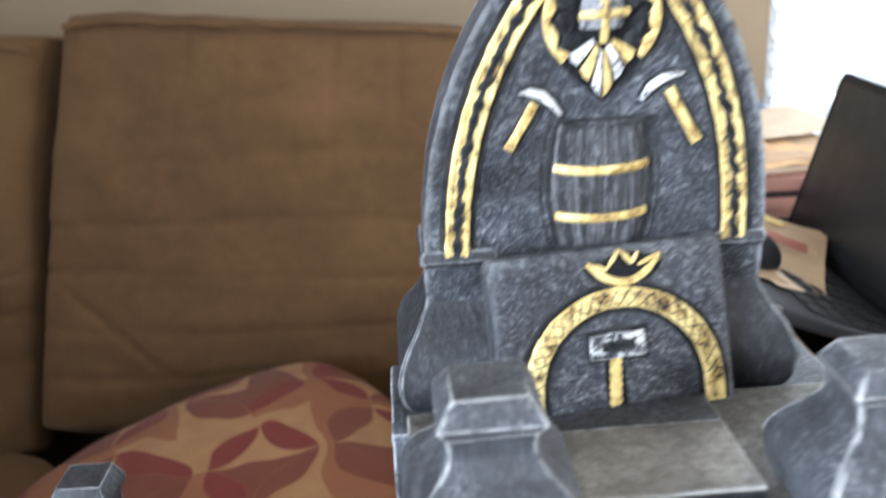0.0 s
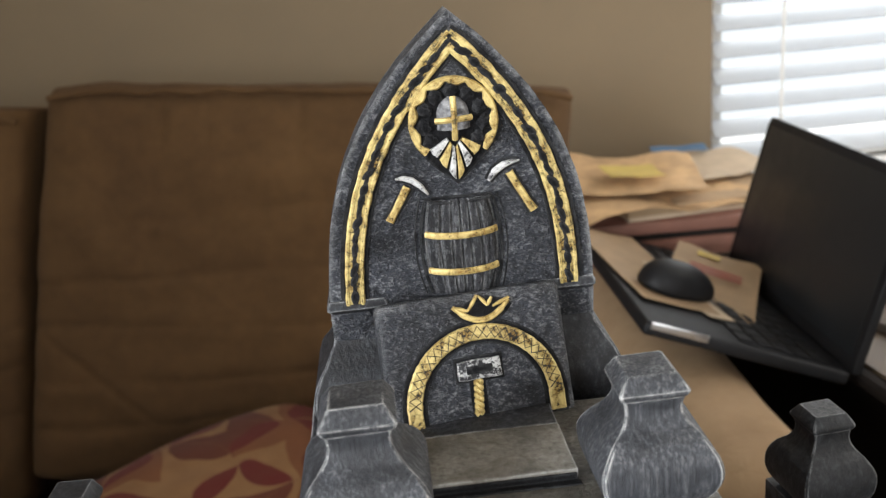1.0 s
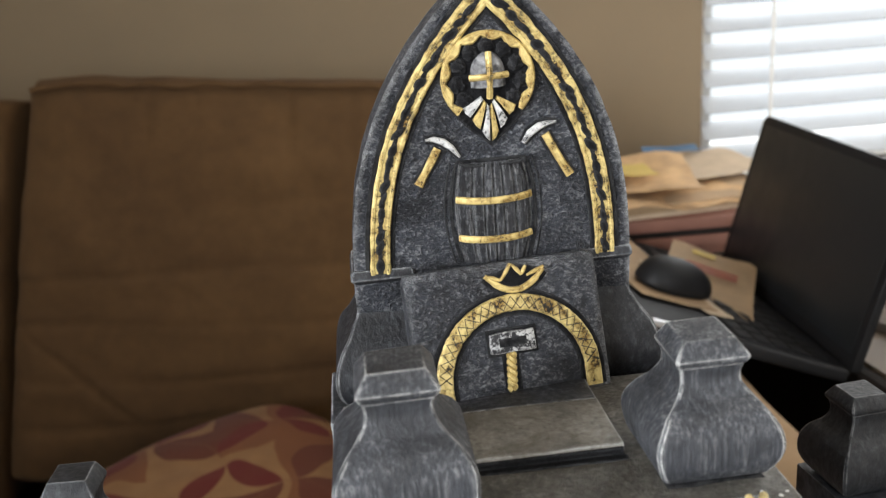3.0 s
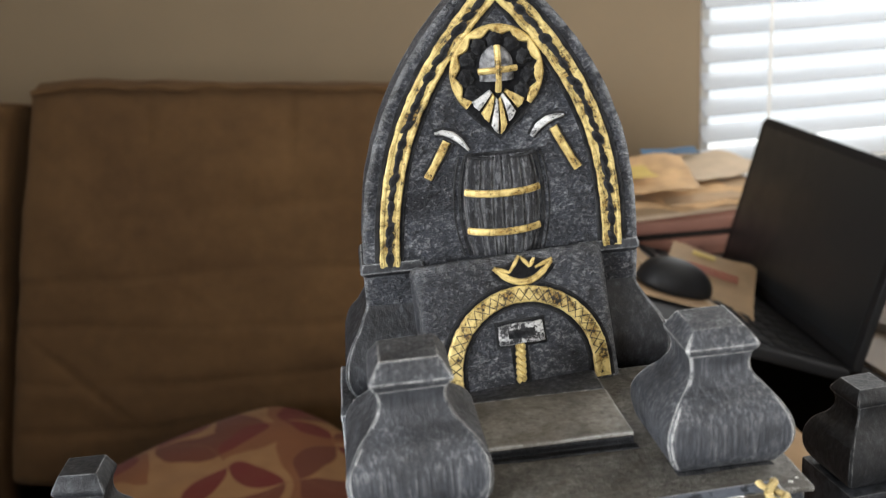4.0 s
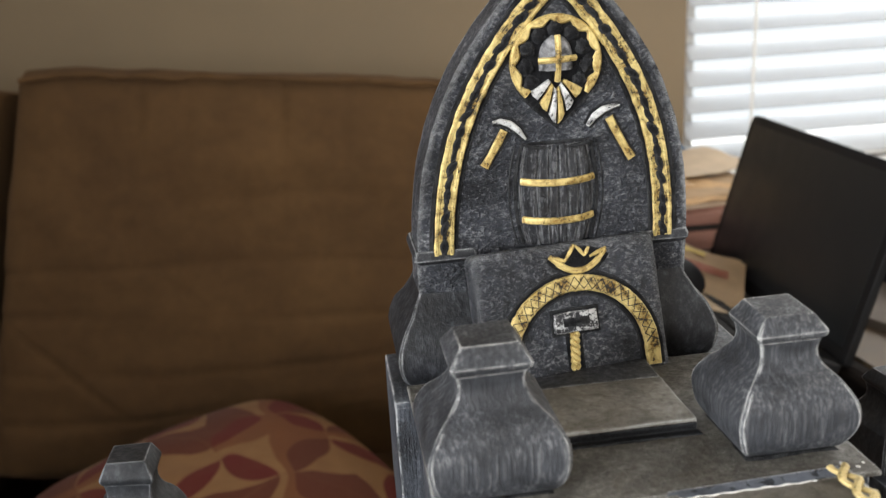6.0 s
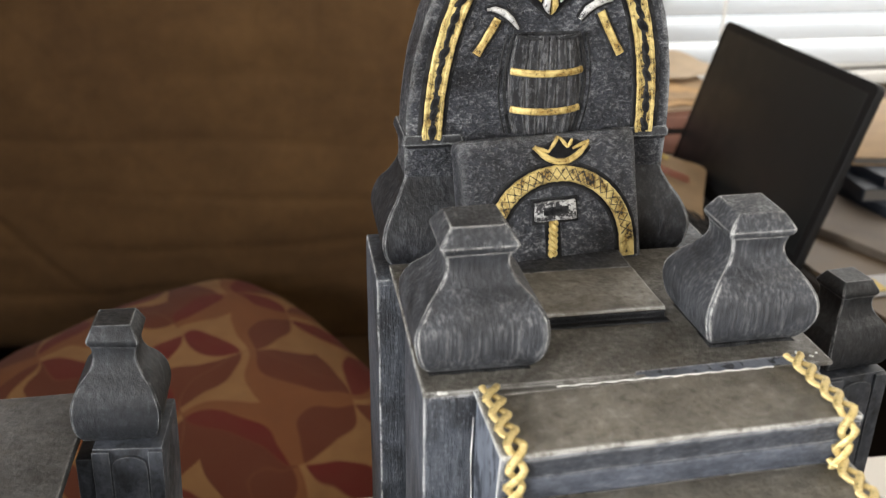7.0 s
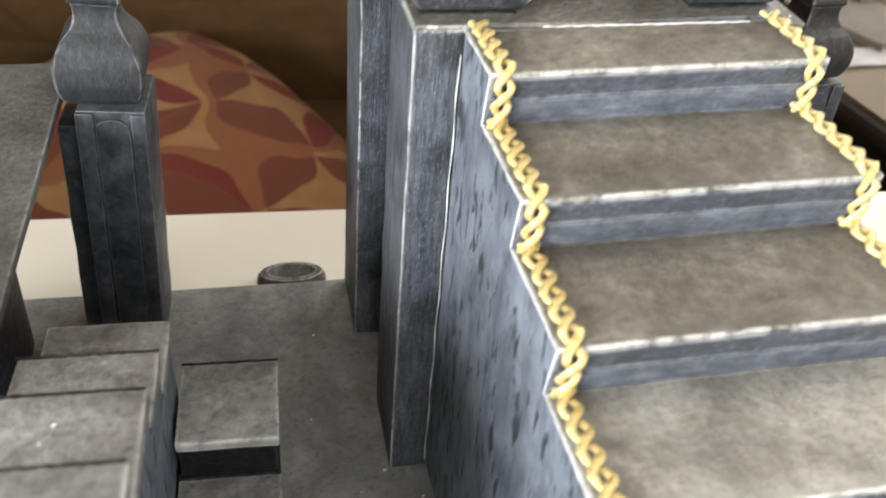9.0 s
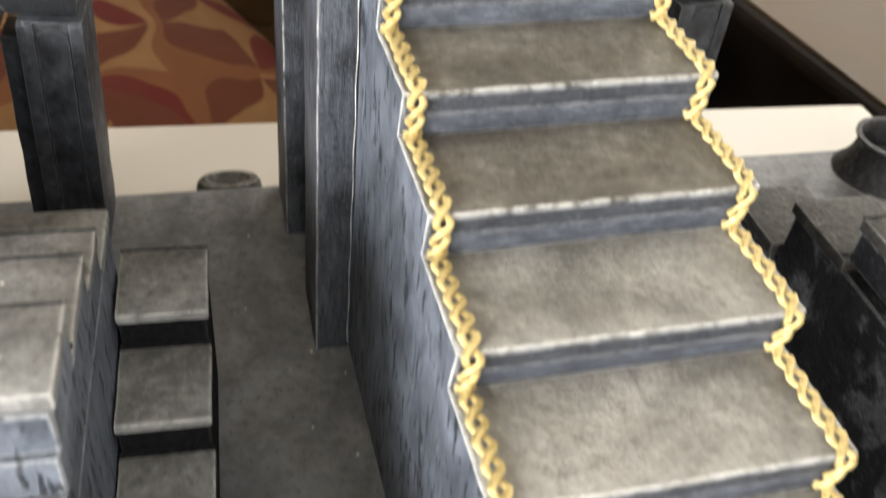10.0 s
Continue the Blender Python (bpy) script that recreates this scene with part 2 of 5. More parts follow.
BASEP = painted_stone("base_paint", (0.105, 0.113, 0.128), (0.222, 0.230, 0.242), (0.38, 0.395, 0.41), relief=0.0003, crackle=0.05, grime=(0.128, 0.108, 0.082), dry=0.5, brush_scale=260, spread=0.3, blotch=14.0, edge=(0.55, 0.55, 0.54), fleck=0.08, dirt=0.55)
DECKP = painted_stone("deck_paint", (0.050, 0.051, 0.053), (0.104, 0.104, 0.105), (0.29, 0.29, 0.29), relief=0.0004, crackle=0.1, grime=(0.085, 0.078, 0.066), dry=0.6, brush_scale=300, spread=0.24, blotch=22.0, edge=(0.55, 0.55, 0.54), fleck=0.15, dirt=0.6)
# black wash of the relief; also colours in contact shade at joints
BLACK = painted_stone("black_wash_and_shade", (0.002, 0.002, 0.003), (0.005, 0.005, 0.006), (0.02, 0.021, 0.024), relief=0.0005, crackle=0.3, wear=0.1, dry=0.3, fleck=0.05, rough=0.8)
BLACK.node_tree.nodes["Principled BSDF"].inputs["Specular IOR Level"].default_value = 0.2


def brushed_metal_paint(name, lo, hi, wash, cover):
    """Metallic craft paint over a dark undercoat that shows through in the hollows."""
    m, t, b = shader(name)
    vec = coords(t)
    n, f = noise_fac(t, vec, 210, 5, 0.7, 0.5), noise_fac(t, vec, 900, 4, 0.7)
    col = mix(t, remap(t, n, 0.38, 0.60), lo, hi)
    gaps = remap(t, mathn(t, "ADD", mathn(t, "MULTIPLY", n, 0.5), mathn(t, "MULTIPLY", f, 0.5)), cover, cover - 0.05)
    col = mix(t, gaps, col, wash)
    w = edge_wear(t, 0.0008, 0.01, 0.12)
    col = mix(t, mathn(t, "MULTIPLY", w, 0.6), col, tuple(min(1, c * 1.25) for c in hi))
    t.links.new(col, b.inputs["Base Color"])
    b.inputs["Metallic"].default_value = 0.35
    t.links.new(remap(t, f, 0.3, 0.7, 0.28, 0.50), b.inputs["Roughness"])
    bump(t, b, mathn(t, "ADD", f, n), 0.6, 0.0005)
    return m


GOLD = brushed_metal_paint("gold_paint", (0.26, 0.150, 0.030), (0.70, 0.55, 0.22), (0.020, 0.015, 0.007), 0.45)
BORDERGOLD = brushed_metal_paint("border_gold_paint", (0.25, 0.145, 0.028), (0.70, 0.56, 0.23), (0.016, 0.012, 0.007), 0.47)
CHAINGOLD = brushed_metal_paint("chain_gold_paint", (0.48, 0.35, 0.120), (0.75, 0.605, 0.29), (0.10, 0.065, 0.022), 0.45)
SILVER = brushed_metal_paint("silver_paint", (0.42, 0.42, 0.42), (0.72, 0.72, 0.71), (0.03, 0.03, 0.035), 0.47)
DULLSILVER = brushed_metal_paint("dull_silver_paint", (0.16, 0.16, 0.17), (0.55, 0.55, 0.55), (0.015, 0.015, 0.018), 0.55)
WHITE_EDGE = plain("bare_foam", (0.75, 0.75, 0.72), 0.7)
PALE_EDGE = plain("worn_pale_edge", (0.58, 0.59, 0.59), 0.75, 0, 0.35, 300)
SOFA = fabric("brown_microfibre", (0.060, 0.028, 0.0070), (0.107, 0.054, 0.0160))
SOFA_ARM = fabric("tan_chenille", (0.27, 0.175, 0.095), (0.38, 0.26, 0.15), weave=700, wrinkle=60, relief=0.0004)
WALLP = plain("wall_paint", (0.240, 0.180, 0.112), 0.9, 0, 0.05, 6, 0.0004)
CEIL = plain("ceiling_paint", (0.78, 0.76, 0.72), 0.9, 0, 0.03, 5, 0.0006)
CARPET = fabric("beige_carpet", (0.30, 0.24, 0.17), (0.42, 0.34, 0.25), weave=900, wrinkle=200)
TABLE = plain("white_table_laminate", (0.72, 0.68, 0.61), 0.5, 0, 0.03, 8, 0.0001)
STEEL = plain("grey_steel", (0.35, 0.35, 0.36), 0.35, 0.9)
DARKWOOD = plain("dark_wood", (0.018, 0.014, 0.012), 0.8, 0, 0.35, 18)
DARKWOOD.node_tree.nodes["Principled BSDF"].inputs["Specular IOR Level"].default_value = 0.15
LIGHTWOOD = plain("worn_tan_wood", (0.108, 0.073, 0.042), 0.65, 0, 0.2, 14)
LAPTOP = plain("black_plastic", (0.010, 0.010, 0.011), 0.55, 0, 0.2, 30, 0.0002)
LAPTOP.node_tree.nodes["Principled BSDF"].inputs["Specular IOR Level"].default_value = 0.25
SCREEN = plain("dark_screen", (0.012, 0.013, 0.014), 0.44, 0, 0.1)
ALU = plain("brushed_aluminium", (0.62, 0.62, 0.63), 0.3, 0.9)
PAPER = plain("white_paper", (0.15, 0.14, 0.13), 0.8, 0, 0.05)
KRAFT = plain("kraft_paper", (0.36, 0.245, 0.14), 0.8, 0, 0.15, 30)
MANILA = plain("manila_card", (0.52, 0.405, 0.28), 0.8, 0, 0.12, 30)
YELLOW = plain("yellow_print", (0.52, 0.38, 0.10), 0.7)
BLUE = plain("blue_print", (0.06, 0.12, 0.20), 0.6)
PALEPAPER = plain("pale_paper", (0.34, 0.33, 0.33), 0.7, 0, 0.2, 40)
STRIPBLUE = plain("bright_blue_print", (0.05, 0.17, 0.36), 0.6)
PINK = plain("pink_print", (0.24, 0.125, 0.15), 0.6)
CRUMPLE = plain("orange_kraft_paper", (0.50, 0.32, 0.16), 0.8, 0, 0.3, 26, 0.002)
NAVY = plain("navy_cover", (0.020, 0.026, 0.040), 0.5, 0, 0.3, 20)
GREYCARD = plain("grey_brown_card", (0.125, 0.100, 0.080), 0.7, 0, 0.25, 25)
RED = plain("red_print", (0.30, 0.06, 0.04), 0.6)
BOXW = plain("reddish_board", (0.22, 0.10, 0.07), 0.7, 0, 0.2, 20)
TRIM = plain("white_trim", (0.80, 0.79, 0.76), 0.5, 0, 0.03)


def blind_vinyl():
    m, t, b = shader("white_vinyl")
    b.inputs["Base Color"].default_value = (0.62, 0.63, 0.64, 1)
    b.inputs["Roughness"].default_value = 0.45
    tr, ad = t.nodes.new("ShaderNodeBsdfTranslucent"), t.nodes.new("ShaderNodeMixShader")
    tr.inputs[0].default_value = (0.60, 0.70, 0.82, 1)
    ad.inputs[0].default_value = 0.22
    t.links.new(b.outputs[0], ad.inputs[1])
    t.links.new(tr.outputs[0], ad.inputs[2])
    t.links.new(ad.outputs[0], t.nodes["Material Output"].inputs[0])
    return m


VINYL = blind_vinyl()


def pillow_print():
    """Cream, rust and wine patches: a grid of squares cut by quarter circles."""
    m, t, b = shader("patchwork_print")
    tc, add_, mp = t.nodes.new("ShaderNodeTexCoord"), t.nodes.new("ShaderNodeVectorMath"), t.nodes.new("ShaderNodeMapping")
    warp, shrink = node(t, "ShaderNodeTexNoise", Scale=7.0, Detail=2.0), t.nodes.new("ShaderNodeVectorMath")
    shrink.operation, shrink.inputs["Scale"].default_value = "SCALE", 0.11
    t.links.new(tc.outputs["UV"], warp.inputs["Vector"])
    t.links.new(warp.outputs["Color"], shrink.inputs[0])
    t.links.new(tc.outputs["UV"], add_.inputs[0])
    t.links.new(shrink.outputs[0], add_.inputs[1])
    t.links.new(add_.outputs[0], mp.inputs[0])
    mp.inputs["Scale"].default_value, mp.inputs["Rotation"].default_value = (13.8, 13.8, 13.8), (0, 0, radians(20))
    vec = mp.outputs[0]
    sep = t.nodes.new("ShaderNodeSeparateXYZ")
    t.links.new(vec, sep.inputs[0])
    u, v = sep.outputs[0], sep.outputs[1]
    fu, fv = mathn(t, "PINGPONG", u, 1.0), mathn(t, "PINGPONG", v, 1.0)
    cell, dice = t.nodes.new("ShaderNodeCombineXYZ"), t.nodes.new("ShaderNodeTexWhiteNoise")
    dice.noise_dimensions = "2D"
    t.links.new(mathn(t, "FLOOR", u, 0), cell.inputs[0])
    t.links.new(mathn(t, "FLOOR", v, 0), cell.inputs[1])
    t.links.new(cell.outputs[0], dice.inputs["Vector"])
    pick = t.nodes.new("ShaderNodeSeparateColor")
    t.links.new(dice.outputs["Color"], pick.inputs[0])
    gu, gv = mathn(t, "SUBTRACT", 1.0, fu), mathn(t, "SUBTRACT", 1.0, fv)
    d1 = mathn(t, "SQRT", mathn(t, "ADD", mathn(t, "POWER", gu, 2.0), mathn(t, "POWER", fv, 2.0)), 0)
    d2 = mathn(t, "SQRT", mathn(t, "ADD", mathn(t, "POWER", fu, 2.0), mathn(t, "POWER", gv, 2.0)), 0)
    in1, in2 = remap(t, d1, 1.01, 0.98), remap(t, d2, 0.90, 0.87)
    cream, tan, rust, wine = (0.235, 0.123, 0.048), (0.165, 0.060, 0.020), (0.098, 0.023, 0.009), (0.105, 0.010, 0.006)
    petal = mix(t, mathn(t, "GREATER_THAN", pick.outputs[0], 0.45), wine, rust)
    side_a = mix(t, mathn(t, "GREATER_THAN", pick.outputs[1], 0.35), rust, cream)
    side_b = mix(t, mathn(t, "GREATER_THAN", pick.outputs[2], 0.45), cream, tan)
    col = mix(t, in1, side_a, side_b)
    col = mix(t, mathn(t, "MULTIPLY", in1, in2), col, petal)
    n = noise_fac(t, coords(t), 35, 5)
    col = mix(t, remap(t, n, 0.35, 0.75, 0, 0.3), col, (0.110, 0.036, 0.014))
    t.links.new(col, b.inputs["Base Color"])
    b.inputs["Roughness"].default_value = 0.95
    b.inputs["Sheen Weight"].default_value = 0.03
    bump(t, b, noise_fac(t, coords(t), 1600, 2), 0.4, 0.0006)
    return m


PRINT = pillow_print()


# ---- mesh helpers ----
def part(name, bm, material, parent=None, label="", smooth=True, angle=32):
    """Links a bmesh as one mesh object, under a thing or a part where one is given."""
    bmesh.ops.recalc_face_normals(bm, faces=bm.faces)
    me = bpy.data.meshes.new(name)
    bm.to_mesh(me)
    bm.free()
    me.materials.append(material)
    if smooth:
        me.polygons.foreach_set("use_smooth", [True] * len(me.polygons))
        me.set_sharp_from_angle(angle=radians(angle))
    ob = new(name, me)
    if parent:
        ob.parent = parent
    return tagged(ob, label)


def thing(name, label, category, at=(0, 0, 0), group="", kind=""):
    ob = new(name)
    ob.empty_display_size = 0.02
    ob.matrix_world = Matrix.Translation(at)
    return tagged(ob, label, category, group, kind)


def box(x0, x1, y0, y1, z0, z1, bevel=0.0, seg=2, cell=0.0, rough=0.0, freq=60.0):
    """A box with bevelled edges; with cell and rough its faces are cut up and made uneven."""
    bm = bmesh.new()
    bmesh.ops.create_cube(bm, size=1)
    for v in bm.verts:
        v.co = Vector(((x0 + x1) / 2 + v.co.x * (x1 - x0), (y0 + y1) / 2 + v.co.y * (y1 - y0), (z0 + z1) / 2 + v.co.z * (z1 - z0)))
    if bevel:
        bmesh.ops.bevel(bm, geom=list(bm.edges), offset=bevel, segments=seg, profile=0.5, affect="EDGES")
    if cell:
        for axis, (a, b) in enumerate(((x0, x1), (y0, y1), (z0, z1))):
            n = int((b - a) / cell)
            for i in range(1, n):
                co, no = Vector(), Vector()
                co[axis], no[axis] = a + (b - a) * i / n, 1
                bmesh.ops.bisect_plane(bm, geom=bm.verts[:] + bm.edges[:] + bm.faces[:], plane_co=co, plane_no=no)
    if rough:
        unevenly(bm, rough, freq)
    return bm


def unevenly(bm, amount, freq):
    for v in bm.verts:
        v.co += noise.noise_vector(v.co * freq) * amount


def join(*parts_):
    """One bmesh out of several."""
    bm = bmesh.new()
    for p in parts_:
        me = bpy.data.meshes.new("tmp")
        p.to_mesh(me)
        p.free()
        bm.from_mesh(me)
        bpy.data.meshes.remove(me)
    return bm


def turned(bm, m):
    bmesh.ops.transform(bm, matrix=m, verts=bm.verts)
    return bm


def loft(rings, closed=True, caps=True):
    """A skin over rings of points; every ring has as many points."""
    bm = bmesh.new()
    rows = [[bm.verts.new(p) for p in ring] for ring in rings]
    n = len(rows[0])
    for a, b in zip(rows, rows[1:]):
        for i in range(n if closed else n - 1):
            bm.faces.new((a[i], a[(i + 1) % n], b[(i + 1) % n], b[i]))
    if caps:
        bm.faces.new(rows[0][::-1])
        bm.faces.new(rows[-1])
    return bm


def tube(points, radius, sides=8, flat=1.0, up=(0, 1, 0), closed=False, taper=False):
    """A round bar swept along points; flat squeezes it along up."""
    pts = [Vector(p) for p in points]
    rings, n = [], len(pts)
    for i, p in enumerate(pts):
        if closed:
            tan = (pts[(i + 1) % n] - pts[i - 1]).normalized()
        else:
            tan = (pts[min(i + 1, n - 1)] - pts[max(i - 1, 0)]).normalized()
        side = tan.cross(Vector(up)).normalized()
        top = side.cross(tan).normalized()
        r = radius[i] if isinstance(radius, (list, tuple)) else radius
        rings.append([p + side * r * math.cos(a) + top * r * flat * math.sin(a) for a in (2 * math.pi * k / sides for k in range(sides))])
    if closed:
        rings.append(rings[0])
        bm = loft(rings, True, False)
        bmesh.ops.remove_doubles(bm, verts=bm.verts, dist=1e-7)
        return bm
    return loft(rings)


def prism(outline, y0, y1, bevel=0.0, seg=2, axis="y"):
    """An outline of (x, z) points pushed from y0 back to y1 (axis x: (y, z) points from x0 to x1); the front edge is rounded."""
    bm = bmesh.new()
    put = (lambda a, b, c: (a, c, b)) if axis == "y" else (lambda a, b, c: (c, a, b))
    front = [bm.verts.new(put(a, b, y0)) for a, b in outline]
    back = [bm.verts.new(put(a, b, y1)) for a, b in outline]
    n = len(outline)
    f = bm.faces.new(front)
    bm.faces.new(back[::-1])
    for i in range(n):
        bm.faces.new((front[(i + 1) % n], front[i], back[i], back[(i + 1) % n]))
    if bevel:
        bmesh.ops.bevel(bm, geom=list(f.edges), offset=bevel, segments=seg, profile=0.5, affect="EDGES")
    return bm


def lathe(profile, centre, sides=32):
    rings = [[(centre[0] + r * math.cos(a), centre[1] + r * math.sin(a), z) for a in (2 * math.pi * k / sides for k in range(sides))] for r, z in profile]
    return loft(rings)


def smooth_profile(keys, steps=5):
    """Catmull-Rom through (value, z) keys."""
    out = []
    ks = [keys[0]] + list(keys) + [keys[-1]]
    for p0, p1, p2, p3 in zip(ks, ks[1:], ks[2:], ks[3:]):
        for i in range(steps):
            u = i / steps
            out.append(tuple(0.5 * (2 * b + (c - a) * u + (2 * a - 5 * b + 4 * c - d) * u * u + (3 * b - a - 3 * c + d) * u ** 3) for a, b, c, d in zip(p0, p1, p2, p3)))
    return out + [tuple(keys[-1])]


def square_ring(cx, cy, h, z, chamfer=0.10, hy=None):
    hy = h if hy is None else hy
    c = min(h, hy) * chamfer
    return [(cx - h + c, cy - hy, z), (cx + h - c, cy - hy, z), (cx + h, cy - hy + c, z), (cx + h, cy + hy - c, z),
            (cx + h - c, cy + hy, z), (cx - h + c, cy + hy, z), (cx - h, cy + hy - c, z), (cx - h, cy - hy + c, z)]


# ---- the room ----
FLOOR, WALL_Y = -0.73, 1.30


def room():
    x0, x1, y0, top = -2.0, 2.2, -2.4, 1.72
    part("floor", box(x0, x1, y0, WALL_Y, FLOOR - 0.05, FLOOR), CARPET, None, "beige carpeted floor").update_tag()
    tagged(bpy.data.objects["floor"], "", "floor", "", "structure")
    tagged(part("ceiling", box(x0, x1, y0, WALL_Y, top, top + 0.05), CEIL, None, "white painted ceiling"), "", "ceiling", "", "structure")
    # back wall with the blinded window
    wx0, wx1, wz0, wz1 = 0.56, 1.56, -0.05, 1.15
    wall = join(box(x0, wx0, WALL_Y, WALL_Y + 0.12, FLOOR, top), box(wx1, x1, WALL_Y, WALL_Y + 0.12, FLOOR, top),
                box(wx0, wx1, WALL_Y, WALL_Y + 0.12, FLOOR, wz0), box(wx0, wx1, WALL_Y, WALL_Y + 0.12, wz1, top))
    tagged(part("wall_north", wall, WALLP, None, "tan painted wall with a window opening", False), "", "wall", "", "structure")
    # left wall with a window, rear wall with a patio door opening, right wall: unseen, openings added for the lamps
    ly0, ly1, lz0, lz1 = -2.20, -0.90, 0.20, 1.40
    wall = join(box(x0 - 0.1, x0, y0, ly0, FLOOR, top), box(x0 - 0.1, x0, ly1, WALL_Y, FLOOR, top), box(x0 - 0.1, x0, ly0, ly1, FLOOR, lz0), box(x0 - 0.1, x0, ly0, ly1, lz1, top))
    tagged(part("wall_west", wall, WALLP, None, "tan painted side wall", False), "", "wall", "", "structure")
    wall = join(box(x0, -0.4, y0 - 0.1, y0, FLOOR, top), box(1.2, x1, y0 - 0.1, y0, FLOOR, top), box(-0.4, 1.2, y0 - 0.1, y0, 1.55, top))
    tagged(part("wall_south", wall, WALLP, None, "tan painted rear wall", False), "", "wall", "", "structure")
    tagged(part("wall_east", join(box(x1, x1 + 0.1, y0, -0.1, FLOOR, top), box(x1, x1 + 0.1, 1.0, WALL_Y, FLOOR, top), box(x1, x1 + 0.1, -0.1, 1.0, FLOOR, 0.3), box(x1, x1 + 0.1, -0.1, 1.0, 1.4, top)), WALLP, None, "tan painted side wall", False), "", "wall", "", "structure")
    # window frame, sill and pane
    win = thing("window_1", "white framed window behind white blinds", "window", (wx0, WALL_Y, wz0), kind="structure")
    w = Matrix.Translation((-wx0, -WALL_Y, -wz0))
    f = join(box(wx0, wx0 + 0.035, WALL_Y + 0.05, WALL_Y + 0.09, wz0, wz1), box(wx1 - 0.035, wx1, WALL_Y + 0.05, WALL_Y + 0.09, wz0, wz1),
             box(wx0 + 0.035, wx1 - 0.035, WALL_Y + 0.05, WALL_Y + 0.09, wz0, wz0 + 0.035), box(wx0 + 0.035, wx1 - 0.035, WALL_Y + 0.05, WALL_Y + 0.09, wz1 - 0.035, wz1))
    part("window_frame", turned(f, w), TRIM, win, "white vinyl frame")
    part("window_sill", turned(box(wx0 - 0.02, wx1 + 0.02, WALL_Y - 0.025, WALL_Y + 0.05, wz0 - 0.02, wz0, 0.003), w), TRIM, win, "white painted sill")
    m, t, b = shader("outdoor_haze")
    em = t.nodes.new("ShaderNodeEmission")
    em.inputs[0].default_value, em.inputs[1].default_value = (0.92, 0.97, 1.0, 1), 1.35
    t.links.new(em.outputs[0], t.nodes["Material Output"].inputs[0])
    tagged(part("backdrop", box(-0.6, 2.8, WALL_Y + 0.6, WALL_Y + 0.61, -0.7, 1.9), m, None, "bright hazy daylight outside the window"), "", "backdrop", "", "structure")
    # blinds, hung on the face of the wall opening
    bl = thing("window_blind", "white horizontal slat blind half open over the window", "blind", (wx0, WALL_Y, wz1))
    wb = Matrix.Translation((-wx0, -WALL_Y, -wz1))
    part("head_rail", turned(box(wx0 + 0.004, wx1 - 0.004, WALL_Y - 0.005, WALL_Y + 0.04, wz1 - 0.045, wz1 - 0.002, 0.003), wb), TRIM, bl, "white head rail")
    part("bottom_rail", turned(box(wx0 + 0.004, wx1 - 0.004, WALL_Y + 0.002, WALL_Y + 0.034, wz0 + 0.004, wz0 + 0.02, 0.003), wb), TRIM, bl, "white bottom rail")
    pitch, tilt, half = 0.0437, radians(25), 0.0245
    slat = None
    for i in range(25):
        z = wz0 + 0.0255 + i * pitch
        if z > wz1 - 0.06:
            break
        if slat is None:
            ring = []
            for x in (wx0 + 0.006, wx1 - 0.006):
                pr = []
                for k in range(7):
                    u = -1 + k / 3
                    pr.append((u * half * math.cos(tilt) - 0.004 * (1 - u * u) * math.sin(tilt), u * half * math.sin(tilt) + 0.004 * (1 - u * u) * math.cos(tilt)))
                low = [(a + 0.0026 * math.sin(tilt), b_ - 0.0026 * math.cos(tilt)) for a, b_ in reversed(pr)]
                ring.append([(x - wx0, 0.018 + a, b_) for a, b_ in pr + low])
            slat = part("slat", loft(ring), VINYL, bl)
            slat.location = (0, 0, z - wz1)
        else:
            o = new("slat", slat.data)
            o.parent, o.location = bl, (0, 0, z - wz1)
    for x in (wx0 + 0.115, wx0 + 0.5, wx1 - 0.115):
        part("ladder_tape", turned(tube([(x, WALL_Y - 0.008, wz0 + 0.01 + 0.03 * k) for k in range(38)], 0.0035, 6, 0.4), wb), TRIM, bl, "white ladder cord")


room()


def cushion(w, h, d, puff=2.6, nu=36, nv=28, wrinkle=0.006, seed=0, pinch=0.03, corner=0.0):
    """A stuffed cushion, w wide, h high, d deep, in its own frame, with a seam round its rim."""
    bm = bmesh.new()
    uvl = bm.loops.layers.uv.new("UVMap")
    sheets = []
    for sgn in (-1, 1):
        rows = []
        for j in range(nv + 1):
            row = []
            for i in range(nu + 1):
                u, v = -1 + 2 * i / nu, -1 + 2 * j / nv
                fat = max(0.0, (1 - abs(u) ** puff * 1.0)) ** 0.42 * max(0.0, (1 - abs(v) ** puff)) ** 0.42
                k = 1 - pinch * (1 - u * u) * 1.0 if abs(v) > 0.999 else 1
                x = u * w / 2 * (1 - pinch * (1 - abs(v) ** 2) * abs(u) ** 3)
                z = v * h / 2 * (1 - pinch * (1 - abs(u) ** 2) * abs(v) ** 3)
                soft = 1 - corner * u * u * v * v
                x, z = x * soft, z * soft
                n = noise.noise(Vector((x * 9 + seed, z * 9, sgn * 3))) + 0.5 * noise.noise(Vector((x * 23 + seed, z * 23, 5 + sgn)))
                row.append(bm.verts.new((x, sgn * (d / 2 * fat + wrinkle * n * fat ** 0.5), z)))
            rows.append(row)
        for j in range(nv):
            for i in range(nu):
                q = (rows[j][i], rows[j][i + 1], rows[j + 1][i + 1], rows[j + 1][i])
                f = bm.faces.new(q)
                for l, (a, b_) in zip(f.loops, ((i, j), (i + 1, j), (i + 1, j + 1), (i, j + 1))):
                    l[uvl].uv = (a / nu * w, b_ / nv * h)
        sheets.append(rows)
    bmesh.ops.remove_doubles(bm, verts=bm.verts, dist=1e-5)
    return bm


